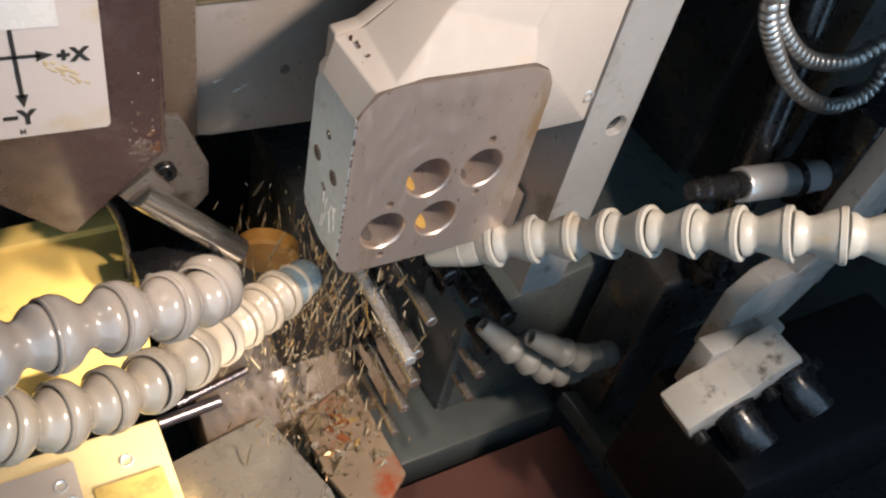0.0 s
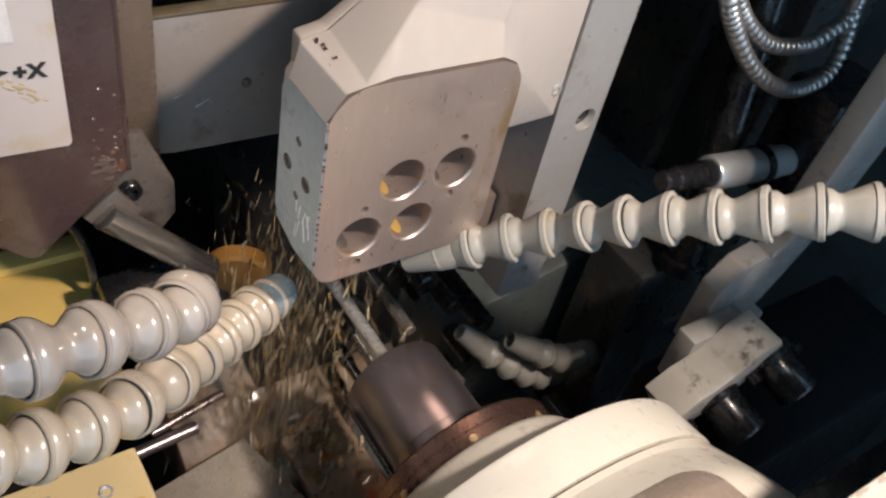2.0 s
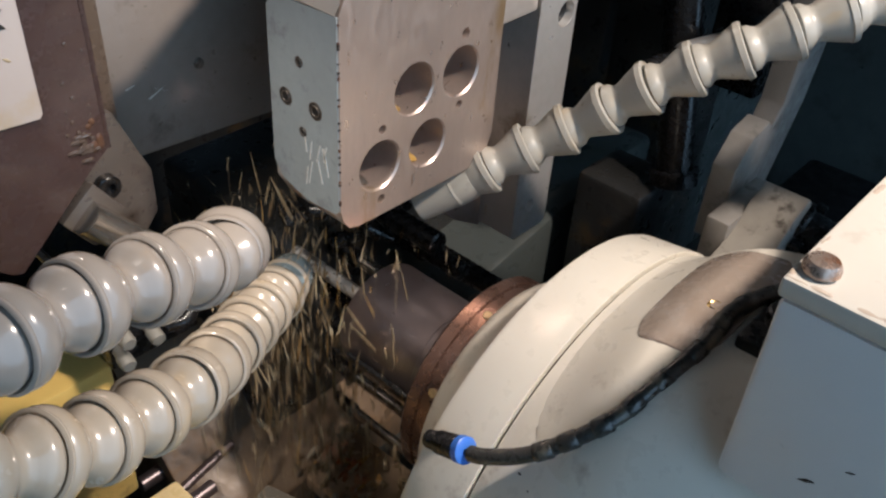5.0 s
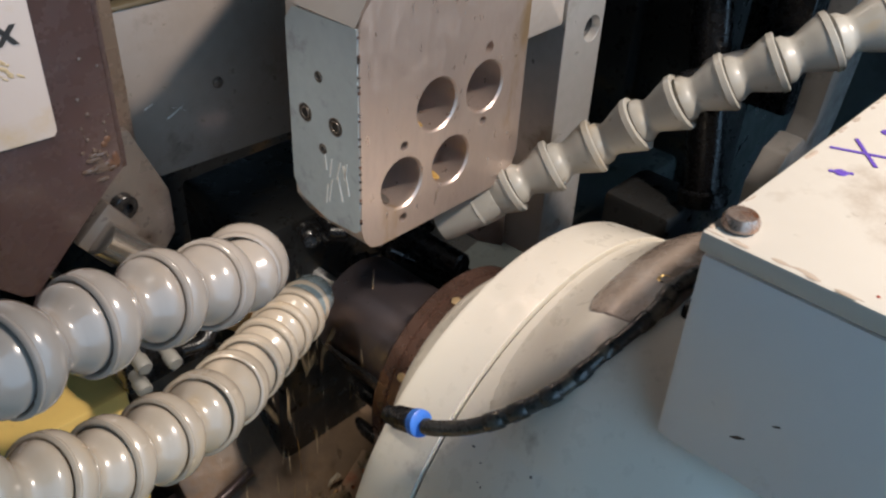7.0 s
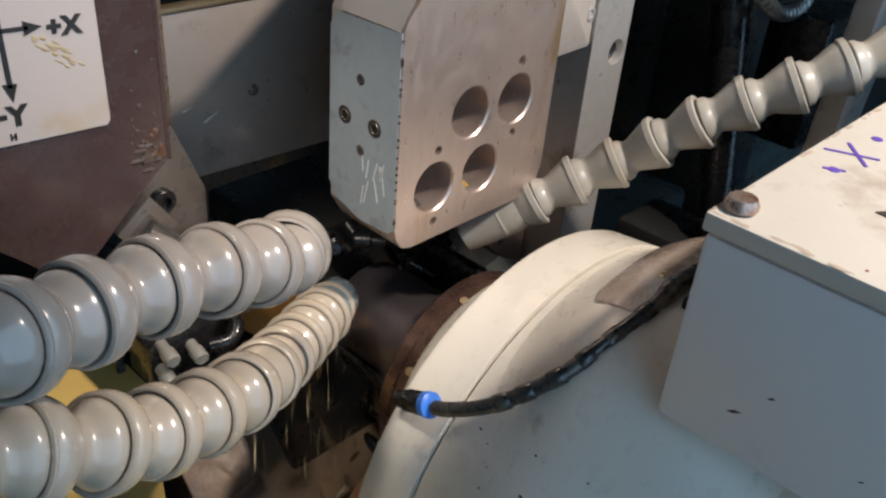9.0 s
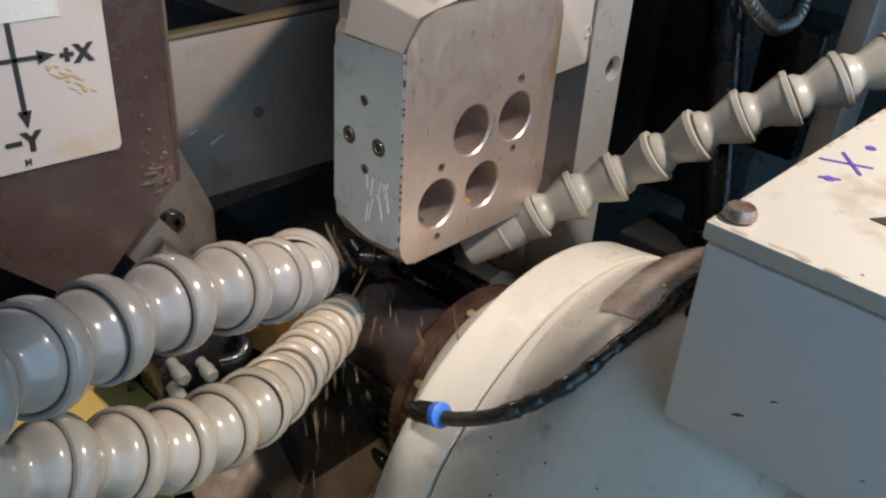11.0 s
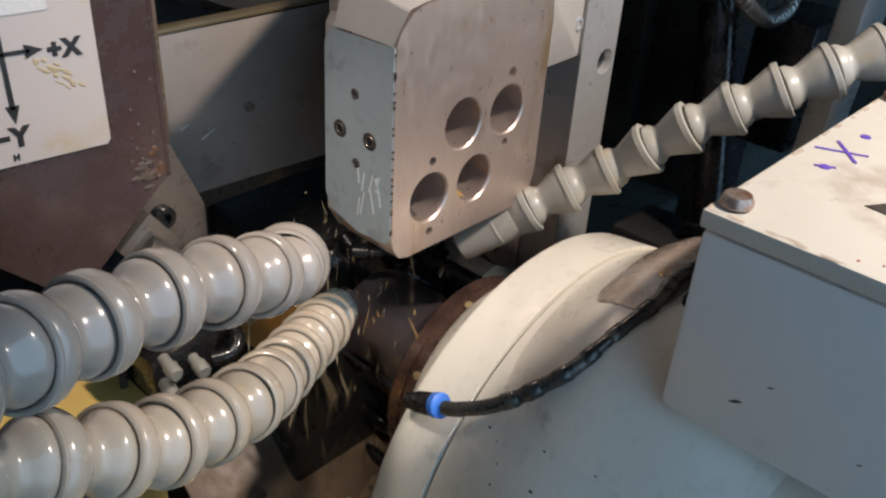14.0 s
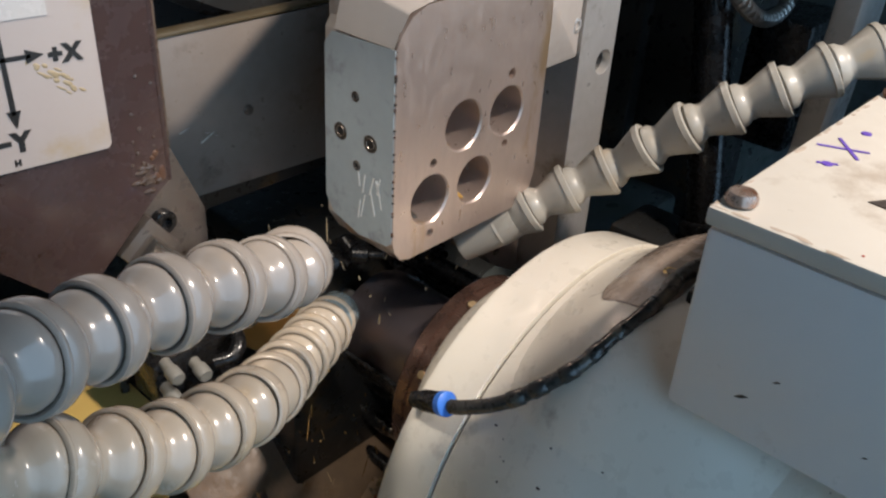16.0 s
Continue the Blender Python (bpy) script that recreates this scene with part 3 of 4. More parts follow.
turned(bm, [(-0.05, 0.17), (-0.03, 0.19), (0.05, 0.19), (0.07, 0.16), (0.075, 0.05)], (-0.17, 0.95, -1.24), (0.5, 1, 0.2), 48)
solo("grinding_wheel", bm, M_ORANGE, "amber resin grinding wheel behind the hoses", "wheel")
NUT, PLUG = Vector((-0.379, 1.124, -1.522)), Vector((-0.924, 0.670, -1.008))
valve = thing("brass_fitting", NUT, "dull brass pipe fitting with two hexagon nuts", "fitting")
part("nut", turned(B(), [(-0.01, 0.03), (0.0, 0.045), (0.05, 0.045), (0.06, 0.03)], NUT, (0.7, 0.3, 0.45), 6), M_DULLBRASS, valve)
part("nut", turned(B(), [(0.08, 0.03), (0.09, 0.042), (0.13, 0.042), (0.14, 0.03)], NUT, (0.7, 0.3, 0.45), 6), M_DULLBRASS, valve)
part("stem", rod(B(), NUT - Vector((0.05, 0.02, 0.03)), NUT + Vector((0.16, 0.07, 0.10)), 0.024, 12), M_SATIN, valve)
manifold = thing("hose_manifold", PLUG, "black hose manifold with grey push-in plugs", "manifold")
part("block", box(B(), PLUG.x - 0.05, PLUG.x + 0.42, PLUG.y + 0.08, PLUG.y + 0.3, PLUG.z - 0.22, PLUG.z + 0.02, 0.02), M_BLKMETAL, manifold)
for dx, dz in ((0.0, 0.0), (-0.02, -0.12), (0.14, -0.06)):
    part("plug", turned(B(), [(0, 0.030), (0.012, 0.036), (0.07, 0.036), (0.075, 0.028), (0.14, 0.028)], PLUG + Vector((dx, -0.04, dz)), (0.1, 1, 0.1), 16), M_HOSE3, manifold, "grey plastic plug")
part("elbow", tube(B(), [PLUG + Vector(q) for q in ((0.20, -0.02, -0.02), (0.28, -0.06, 0.0), (0.34, -0.02, 0.04), (0.36, 0.1, 0.06))], 0.035, 12), M_BLKMETAL, manifold, "black elbow")

# ---------- tool magazine ----------
mag = thing("tool_magazine", (1.0, 1.2, -3.0), "dark oily tool magazine block", "magazine")
part("block", box(B(), 0.05, 2.1, 1.10, 1.9, -3.3, -1.0, 0.04), M_DARK, mag)
part("base_rail", box(B(), 0.0, 2.2, 0.22, 1.1, -3.6, -3.2, 0.03), M_GREEN, mag, "dark green base rail")
RODS = [(0.692, -1.517, 0.042, 0), (0.653, -1.848, 0.05, 0), (0.698, -2.197, 0.05, 0), (0.673, -2.502, 0.04, 0), (0.649, -2.813, 0.036, 0),
        (1.275, -2.387, 0.045, 0), (1.271, -2.705, 0.036, 0), (1.345, -1.77, 0.075, 1), (1.281, -2.078, 0.07, 1), (0.75, -1.12, 0.07, 1), (1.0, -1.45, 0.06, 1)]
for x, z, r, black in RODS:
    holder = thing("tool_holder" if black else "tool_blank", (x, 0.3, z), "black oily cylindrical tool holder" if black else "wet steel tool blank in the magazine", "tool holder" if black else "tool blank", "rods of the magazine")
    part("shank", rod(B(), (x, 0.3, z), (x, 1.12, z), r, 18), M_BLKMETAL if black else M_ROD, holder)
    part("sleeve", turned(B(), [(0, r * 1.02), (0.02, r * 1.35), (0.24, r * 1.35), (0.26, r)], (x, 0.86, z), (0, 1, 0), 18), M_BLKMETAL, holder)
random.seed(21)
clutter = thing("hose_clamp_cluster", (0.75, 0.85, -1.0), "cluster of black fittings and screws under the block", "fittings")
for k in range(16):
    x, y, z = random.uniform(0.2, 1.2), random.uniform(0.75, 1.1), random.uniform(-1.25, -0.75)
    part("fitting", turned(B(), [(0, 0.03), (0.02, 0.05), (0.1, 0.05), (0.11, 0.03), (0.18, 0.03)], (x, y, z), (random.uniform(-1, 1), -1, random.uniform(-1, 1)), 10), M_BLKMETAL, clutter)

# wet swarf heaped in the sump
random.seed(33)
SW = [mat("amber_swarf", (0.48, 0.30, 0.11), 0.25, 0.2, 0.4, 60, 0.2, coat=0.6), mat("olive_swarf", (0.30, 0.23, 0.14), 0.25, 0.3, 0.4, 60, 0.2, coat=0.6), mat("pale_swarf", (0.5, 0.43, 0.33), 0.25, 0.4, 0.3, 60, 0.2, coat=0.6), mat("rust_swarf", (0.30, 0.09, 0.03), 0.35, 0.1, 0.4, 60, 0.2, coat=0.4)]
for m, count in zip(SW, (14, 46, 16, 18)):
    bm = B()
    for k in range(count):
        x, y = random.uniform(0.0, 0.55), random.uniform(0.1, 0.8)
        if m.name.startswith("rust"):
            x, y = random.gauss(0.28, 0.06), random.gauss(0.55, 0.1)
        z = -2.86 + 0.2 * max(0, y - 0.7) + 0.06 * random.random()
        w = Vector((random.uniform(-0.5, 0.5), random.uniform(-0.5, 0.5), random.uniform(-0.5, 0.4))).normalized() * random.uniform(0.03, 0.14)
        n = w.orthogonal().normalized() * random.uniform(0.008, 0.03)
        o = w.cross(n).normalized() * 0.006
        p = Vector((x, y, z))
        q = [bm.verts.new(v) for v in (p - n, p + n, p + w + n * 0.4, p + w * 0.6 - n, p + w * 0.4 + o * 2)]
        bm.faces.new((q[0], q[1], q[4]))
        bm.faces.new((q[1], q[2], q[4]))
        bm.faces.new((q[2], q[3], q[4]))
        bm.faces.new((q[3], q[0], q[4]))
    solo("wet_swarf", bm, m, "heap of wet metal swarf in the sump", "swarf", "stuff", smooth=False)
solo("sump_slope", prism(B(), [(0.75, -2.95), (1.1, -2.75), (1.7, -2.1), (1.7, -3.4), (0.75, -3.4)], "x", -0.6, 1.05, 0.02), mat("oily_sump_bed", (0.17, 0.12, 0.078), 0.45, 0.0, 0.5, 25, 0.4, (0.16, 0.09, 0.035), 0.3, 20, coat=0.1), "oily brown sump slope covered with swarf", "sump", "structure")

# coolant drops thrown off below the block; each handful falls as one
random.seed(55)
SPRAY = []
for c in range(40):
    bm = B()
    for k in range(34):
        p = Vector((random.gauss(0.0, 0.27), random.gauss(0.62, 0.32), random.uniform(-0.3, 0.3)))
        w = Vector((random.gauss(0, 0.25), random.gauss(0, 0.25), -1)).normalized()
        n = random.choice((0.015, 0.03, 0.07, 0.14)) * random.uniform(0.7, 1.3)
        r = random.choice((0.0018, 0.0025, 0.0035, 0.005)) * random.uniform(0.8, 1.2)
        if c % 4 == 3:
            n, r = n * 1.3 + 0.03, r * 1.7
        if c >= 28:
            p = Vector((random.gauss(0.08, 0.20), random.gauss(0.72, 0.25), random.uniform(-0.7, 0.0)))
            n, r = random.uniform(0.05, 0.20), random.uniform(0.004, 0.011)
        turned(bm, [(0, r * 0.3), (n * 0.4, r), (n * 0.9, r * 1.1), (n, r * 0.4)], p, w, 6)
    drops = tagged(part("coolant_drops", bm, (M_DROP, SW[0], M_DROP, SW[1])[c % 4] if c < 28 else SW[1], None), "falling drops of coolant and swarf", "coolant drops", "falling coolant", "stuff")
    SPRAY.append(drops)

# ---------- right side ----------
slab_green = mat("green_machine_bed", (0.065, 0.077, 0.076), 0.35, 0.0, 0.2, 14, 0.06, (0.05, 0.06, 0.05), 0.2, 10, coat=0.3)
solo("machine_bed", prism(B(), [(1.2, -2.55), (1.2, -2.0), (3.2, -1.6), (6.0, -1.6), (6.0, -3.4), (1.2, -3.4)], "y", 0.55, 3.0, 0.05), slab_green, "dark green painted machine bed behind the rail", "machine bed", "structure")
solo("bed_edge", prism(B(), [(2.13, 0.2), (2.45, 0.1), (2.6, -2.2), (2.3, -2.2)], "z", -3.1, -2.9, 0.02), slab_green, "green painted bed edge", "machine bed", "structure")
solo("red_brown_tray", box(B(), 0.4, 2.2, -2.6, 0.1, -3.5, -3.3, 0.02), mat("oxblood_tray", (0.095, 0.042, 0.034), 0.4, 0.0, 0.3, 20, 0.1), "dark red-brown sump tray", "tray", "structure")
M_BAND = mat("grey_green_column_paint", (0.15, 0.165, 0.155), 0.45, 0.0, 0.2, 14, 0.08, (0.06, 0.065, 0.06), 0.25, 12)
for k, (x0, x1, y0, m) in enumerate(((3.42, 3.93, 1.05, M_DARK), (3.97, 4.66, 1.0, M_BAND), (3.55, 4.3, 0.4, M_DARK))):
    solo("column_cover", box(B(), x0, x1, y0, y0 + 0.8, -3, 4.5, 0.03), m, "dark green vertical column cover", "column", "structure")
pole = thing("guide_pole", (2.55, 0.0, -2.6), "black oily guide pole with clamp collar", "pole")
part("tube", rod(B(), (2.55, -0.15, -1.25), (2.95, 0.75, 2.6), 0.12, 24), M_BLKMETAL, pole)
part("collar", turned(B(), [(0, 0.15), (0.01, 0.16), (0.10, 0.16), (0.11, 0.15)], (2.545, -0.16, -1.27), (0.1, 0.23, 1), 24), M_BLKMETAL, pole)
part("housing", box(B(), 2.25, 2.75, -0.1, 0.4, -3.2, -1.3, 0.05), M_DARK, pole)
for z in (-1.6, -1.85):
    part("screw", turned(B(), [(0, 0.04), (0.03, 0.04), (0.035, 0.02)], (2.35, -0.1, z), (0, -1, 0), 12), M_BLKMETAL, pole)
probe = thing("touch_probe", (2.4, -0.19, -0.45), "polished steel touch probe with black tip and clamp strap", "probe")
A0, A1 = Vector((1.805, -0.19, -0.228)), Vector((3.379, -0.19, -0.463))
way = (A1 - A0).normalized()
part("tip", turned(B(), [(0, 0.05), (0.015, 0.064), (0.10, 0.064), (0.11, 0.074), (0.30, 0.074), (0.31, 0.068), (0.34, 0.068), (0.345, 0.085), (0.42, 0.085)], A0, way, 24), M_BLKMETAL, probe, "black knurled tip")
part("barrel", turned(B(), [(0.0, 0.098), (0.012, 0.107), (0.66, 0.107), (0.67, 0.10), (1.1, 0.10)], A0 + way * 0.42, way, 32), M_PROBE, probe)
part("strap", turned(B(), [(0, 0.108), (0.0, 0.124), (0.05, 0.124), (0.05, 0.108)], A0 + way * 0.90, way + Vector((0, 0, 0.2)), 24), M_BLKMETAL, probe, "black clamp strap")
part("mount", box(B(), 3.0, 3.6, -0.35, 0.05, -0.75, 0.1, 0.03), M_BLKMETAL, probe)
def ribbed(pts, r, pitch):
    """A tube of round ribs with deep grooves between them, evenly spaced along its path."""
    fine = smooth_path(pts, 80)
    even, run = [fine[0]], 0.0
    for a, b in zip(fine, fine[1:]):
        run += (b - a).length
        if run >= pitch / 6:
            even.append(b)
            run = 0.0
    return tube(B(), even, r, 16, 1, lambda i: (0.72, 0.90, 0.98, 1.0, 0.98, 0.90)[i % 6])


conduit = thing("coiled_conduit", (2.6, -0.13, 0.1), "ribbed flexible steel conduit hanging in two loops", "conduit")
for pts in ([(1.60, -0.13, 1.5), (1.74, -0.13, 0.95), (1.93, -0.13, 0.68), (2.27, -0.13, 0.375), (2.69, -0.13, 0.155), (3.0, -0.13, 0.15), (3.13, -0.1, 0.29), (3.10, -0.05, 0.6), (2.95, 0.0, 1.2)],
            [(1.80, -0.05, 1.5), (1.90, -0.05, 0.93), (2.06, -0.05, 0.70), (2.40, -0.05, 0.47), (2.76, -0.05, 0.385), (2.98, -0.05, 0.44), (3.10, -0.05, 0.6), (3.0, 0.0, 1.3)]):
    part("loop", ribbed(pts, 0.050, 0.040), M_CONDUIT, conduit)
arm = thing("clamp_arm", (2.2, -0.8, -1.2), "chipped light grey clamp arm with black bolts", "clamp arm")
part("beam", prism(B(), [(1.97, -1.15), (1.97, -0.68), (2.10, -0.52), (2.28, -0.48), (2.34, -0.53), (2.40, -0.42), (2.43, 0.0), (2.52, 0.9), (2.95, 1.2), (2.86, 0.2), (2.72, -0.5), (2.52, -0.95), (2.3, -1.15)], "y", -0.74, -0.60, 0.012), M_ARM, arm)
part("jaw", prism(B(), [(1.47, -1.10), (1.62, -1.0), (1.74, -0.97), (1.86, -0.91), (1.98, -0.80), (2.15, -0.75), (2.24, -0.86), (2.22, -0.96), (1.58, -1.27)], "y", -1.12, -0.86, 0.012), mat("chipped_light_paint", (0.31, 0.295, 0.265), 0.5, 0.1, 0.15, 40, 0.15, (0.08, 0.07, 0.06), 0.2, 70), arm, "chipped pale jaw")
part("jaw_neck", box(B(), 1.75, 2.35, -0.87, -0.73, -1.25, -0.86, 0.02), M_ARM, arm)
for p in ((1.86, -1.10, -1.15), (2.20, -1.10, -0.97)):
    b = part("bolt", turned(B(), [(-0.06, 0.15), (0.0, 0.155), (0.02, 0.125), (0.24, 0.125), (0.26, 0.11), (0.26, 0.065), (0.16, 0.06), (0.16, 0.0005)], p, (0.15, -1, -0.25), 20), M_BLKMETAL, arm, "black socket head bolt")
for p in ((1.60, -1.12, -1.20), (2.02, -1.12, -0.98), (2.34, -1.10, -0.90)):
    part("small_bolt", turned(B(), [(0, 0.045), (0.06, 0.045), (0.07, 0.03)], p, (0.1, -1, -0.2), 12), M_BLKMETAL, arm)
# the darkness below the arm is put into this near-black, low-specular colour
part("lower_body", box(B(), 1.75, 3.8, -1.5, -0.6, -2.4, -1.35, 0.06), mat("shade_black_casting", (0.006, 0.006, 0.007), 0.6, 0.0, 0.3, 30, 0.1, spec=0.15), arm, "black lower clamp body")

# ---------- jointed coolant hoses ----------
SEG = [(-0.31, 0.100), (-0.25, 0.109), (-0.19, 0.112), (-0.12, 0.109), (-0.05, 0.099), (0.01, 0.088), (0.07, 0.079), (0.12, 0.0765), (0.17, 0.078), (0.23, 0.085), (0.30, 0.098), (0.38, 0.113), (0.46, 0.124), (0.54, 0.1295), (0.61, 0.130), (0.67, 0.1275), (0.695, 0.1245), (0.703, 0.1238), (0.715, 0.126), (0.735, 0.1278), (0.76, 0.127), (0.778, 0.1225), (0.782, 0.117), (0.765, 0.112), (0.70, 0.110)]
CONIC = [(-0.28, 0.080), (-0.20, 0.099), (-0.09, 0.096), (-0.01, 0.083), (0.05, 0.077), (0.14, 0.080), (0.36, 0.099), (0.58, 0.116), (0.63, 0.118), (0.645, 0.1245), (0.76, 0.1245), (0.78, 0.119), (0.78, 0.102), (0.70, 0.09)]


def jointed_hose(name, pts, size, material, tip, tip_material, label, pitch=0.178, shape=SEG, lips=(), aim=None):
    """pts from the tip to the base, or the lips of the first segments and then pts; every segment is a part."""
    lips = [Vector(q) for q in lips]
    joints = [b + (a - b) * 0.75 for a, b in zip(lips, lips[1:])]
    path = smooth_path(pts, 40)
    at, marks, left = path[0], [path[0]], pitch * size
    run = 0.0
    for q in path[1:]:
        run += (q - at).length
        at = q
        if run >= left:
            marks.append(q)
            run = 0.0
    marks = (joints or []) + marks
    hose = thing(name, marks[-1], label, "coolant hose", "jointed coolant hoses")
    for a, b in zip(marks, marks[1:]):
        n = (b - a).length
        part("segment", turned(B(), [(s * n, r * size) for s, r in shape], a, b - a, 28), material, hose)
    a, w = marks[0], (Vector(aim) - marks[0] if aim else marks[0] - marks[1]).normalized()
    part("nozzle", turned(B(), [(s * size, r * size) for s, r in tip], a, w, 28), tip_material, hose, "nozzle tip")
    return hose


STUB = [(0.065, 0.105), (0.04, 0.109), (0.033, 0.115), (0.036, 0.121), (0.044, 0.1235), (0.052, 0.1225), (0.056, 0.1215), (0.066, 0.125), (0.088, 0.132), (0.112, 0.133), (0.138, 0.126), (0.160, 0.109), (0.176, 0.089), (0.188, 0.077), (0.205, 0.072), (0.235, 0.066), (0.245, 0.058), (0.245, 0.045), (0.15, 0.045)]
CONE = [(-0.06, 0.098), (0.0, 0.10), (0.05, 0.095), (0.22, 0.075), (0.24, 0.07), (0.24, 0.055), (0.1, 0.055)]
BLUNT = [(-0.06, 0.098), (0.0, 0.10), (0.03, 0.105), (0.12, 0.10), (0.15, 0.085), (0.15, 0.065), (0.05, 0.06)]
jointed_hose("coolant_hose", [(-1.978, -0.609, 0.372), (-2.378, -0.805, 0.480), (-2.798, -1.001, 0.538), (-3.238, -1.197, 0.546)], 1.06, M_HOSE, STUB, M_HOSE, "glossy grey jointed plastic coolant hose with short nozzle", 0.21,
             lips=[(-0.925, -0.234, -0.028), (-1.103, -0.311, 0.067), (-1.305, -0.379, 0.165), (-1.525, -0.428, 0.229), (-1.741, -0.487, 0.273), (-1.931, -0.585, 0.352)], aim=(-0.75, -0.06, -0.095))
jointed_hose("coolant_hose", [(-1.962, -0.499, -0.019), (-2.358, -0.537, 0.136), (-2.774, -0.574, 0.242), (-3.211, -0.612, 0.297)], 1.08, M_HOSEB, BLUNT, M_BLUE, "stained jointed plastic coolant hose with blue tip, coloured cream for lamplight", 0.21,
             lips=[(-0.250, 0.370, -0.865), (-0.385, 0.289, -0.828), (-0.519, 0.209, -0.790), (-0.653, 0.129, -0.752), (-0.788, 0.048, -0.715), (-0.982, -0.128, -0.568), (-1.180, -0.280, -0.435), (-1.370, -0.360, -0.350), (-1.560, -0.420, -0.270), (-1.727, -0.476, -0.147), (-1.915, -0.495, -0.045)])
jointed_hose("coolant_hose", [(0.60, 0.06, -0.54), (0.80, -0.13, -0.35), (0.93, -0.26, -0.25), (1.02, -0.40, -0.11), (1.10, -0.56, 0.04), (1.19, -0.71, 0.16), (1.29, -0.88, 0.28), (1.41, -1.04, 0.40), (1.55, -1.2, 0.5), (1.8, -1.45, 0.62), (2.3, -1.9, 0.8), (3.2, -2.4, 1.0)], 1.02, M_HOSE2, CONE, M_HOSE2, "pale jointed plastic coolant hose crossing in front of the rail", 0.205, CONIC)
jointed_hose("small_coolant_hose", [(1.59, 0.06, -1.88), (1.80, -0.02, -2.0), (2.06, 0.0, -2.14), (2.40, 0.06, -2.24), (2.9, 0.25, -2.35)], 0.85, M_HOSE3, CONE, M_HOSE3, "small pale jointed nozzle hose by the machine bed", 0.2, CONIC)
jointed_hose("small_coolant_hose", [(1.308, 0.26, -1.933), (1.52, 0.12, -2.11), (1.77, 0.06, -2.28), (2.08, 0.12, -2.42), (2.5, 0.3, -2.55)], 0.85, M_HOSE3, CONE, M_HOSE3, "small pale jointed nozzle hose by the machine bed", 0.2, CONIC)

# ---------- work head, which moves ----------
AX, AZ = 0.44, -1.43
CX, CZ = 0.50, -1.642
HEAD = (0.43, -1.2, -2.9)
head = thing("work_head", HEAD, "white rounded work head with brown collet nose and grey box", "work head")
YW = (0, 1, 0)
part("drum", turned(B(), [(-0.537, 1.00), (-0.537, 1.1765), (-0.5365, 1.177), (-0.30, 1.150), (-0.275, 1.138), (-0.262, 1.10), (-0.25, 0.80)], (CX, 0, CZ), YW, 128), M_WHITE, head, "white painted drum rim")
part("nose_cone", turned(B(), [(-0.32, 0.78), (-0.20, 0.72), (-0.06, 0.62), (-0.03, 0.60), (-0.02, 0.57)], (AX, 0, AZ), YW, 96), M_WHITE, head, "pale cone behind the ring")
part("body", turned(B(), [(-3.8, 1.32), (-1.15, 1.32), (-1.02, 1.312), (-0.88, 1.282), (-0.74, 1.232), (-0.62, 1.188), (-0.565, 1.1695), (-0.5515, 1.164), (-0.551, 1.0)], (CX, 0, CZ), YW, 128), M_WHITE, head, "pale flared housing")
part("seam_gasket", turned(B(), [(-0.556, 1.10), (-0.556, 1.140), (-0.53, 1.140), (-0.53, 1.10)], (CX, 0, CZ), YW, 96), M_CHIP, head, "dark seam between drum and housing")
ring = part("ring", turned(B(), [(-0.03, 0.54), (-0.02, 0.555), (0.045, 0.555), (0.05, 0.545), (0.06, 0.545), (0.065, 0.555), (0.125, 0.555), (0.14, 0.54), (0.14, 0.3)], (AX, 0, AZ), YW, 72), M_RING, head, "brown burnished clamp ring")
for k in range(8):
    a = 2 * math.pi * (k + 0.3) / 8
    d = Vector((math.cos(a), 0, math.sin(a)))
    part("ring_screw", turned(B(), [(0, 0.022), (0.012, 0.022), (0.014, 0.015)], Vector((AX, 0.01, AZ)) + d * 0.552, d, 10), M_DULLBRASS, ring)
collet = part("collet", turned(B(), [(0.12, 0.305), (0.28, 0.305), (0.285, 0.300), (0.785, 0.300), (0.803, 0.290), (0.808, 0.24), (0.82, 0.11), (0.86, 0.08), (0.87, 0.05)], (AX - 0.03, 0, AZ + 0.01), YW, 64), M_COLLET, head, "dark burnished collet nose")
for a in (radians(112), radians(-118)):
    c, s = math.cos(a), math.sin(a)
    bm = box(B(), -0.12, 0.12, 0.18, 0.72, 0.285, 0.312, 0.01)
    bmesh.ops.rotate(bm, verts=bm.verts, cent=(0, 0, 0), matrix=Matrix.Rotation(a, 3, "Y"))
    bmesh.ops.translate(bm, verts=bm.verts, vec=(AX - 0.03, 0, AZ + 0.01))
    part("wrench_flat", bm, M_BLKMETAL, collet)


def housing(y):
    return float(np.interp(-y, [0.27, 0.54, 0.62, 0.74, 0.88, 1.02, 1.15, 4], [1.13, 1.168, 1.188, 1.232, 1.282, 1.312, 1.32, 1.32]))


PAD = (-45, 40, -1.75, -0.565, 0.10, 0.52)


def pad_rise(a, y):
    """Height of the raised pad over the housing at an angle and depth."""
    a0, a1, y0, y1, rise, soft = PAD
    u, v = (2 * a - a0 - a1) / (a1 - a0), (2 * y - y0 - y1) / (y1 - y0)
    e = max(0.0, min(1.0, (1 - (abs(u) ** 4 + abs(v) ** 4) ** 0.25) / soft))
    return rise * (3 * e * e - 2 * e ** 3)


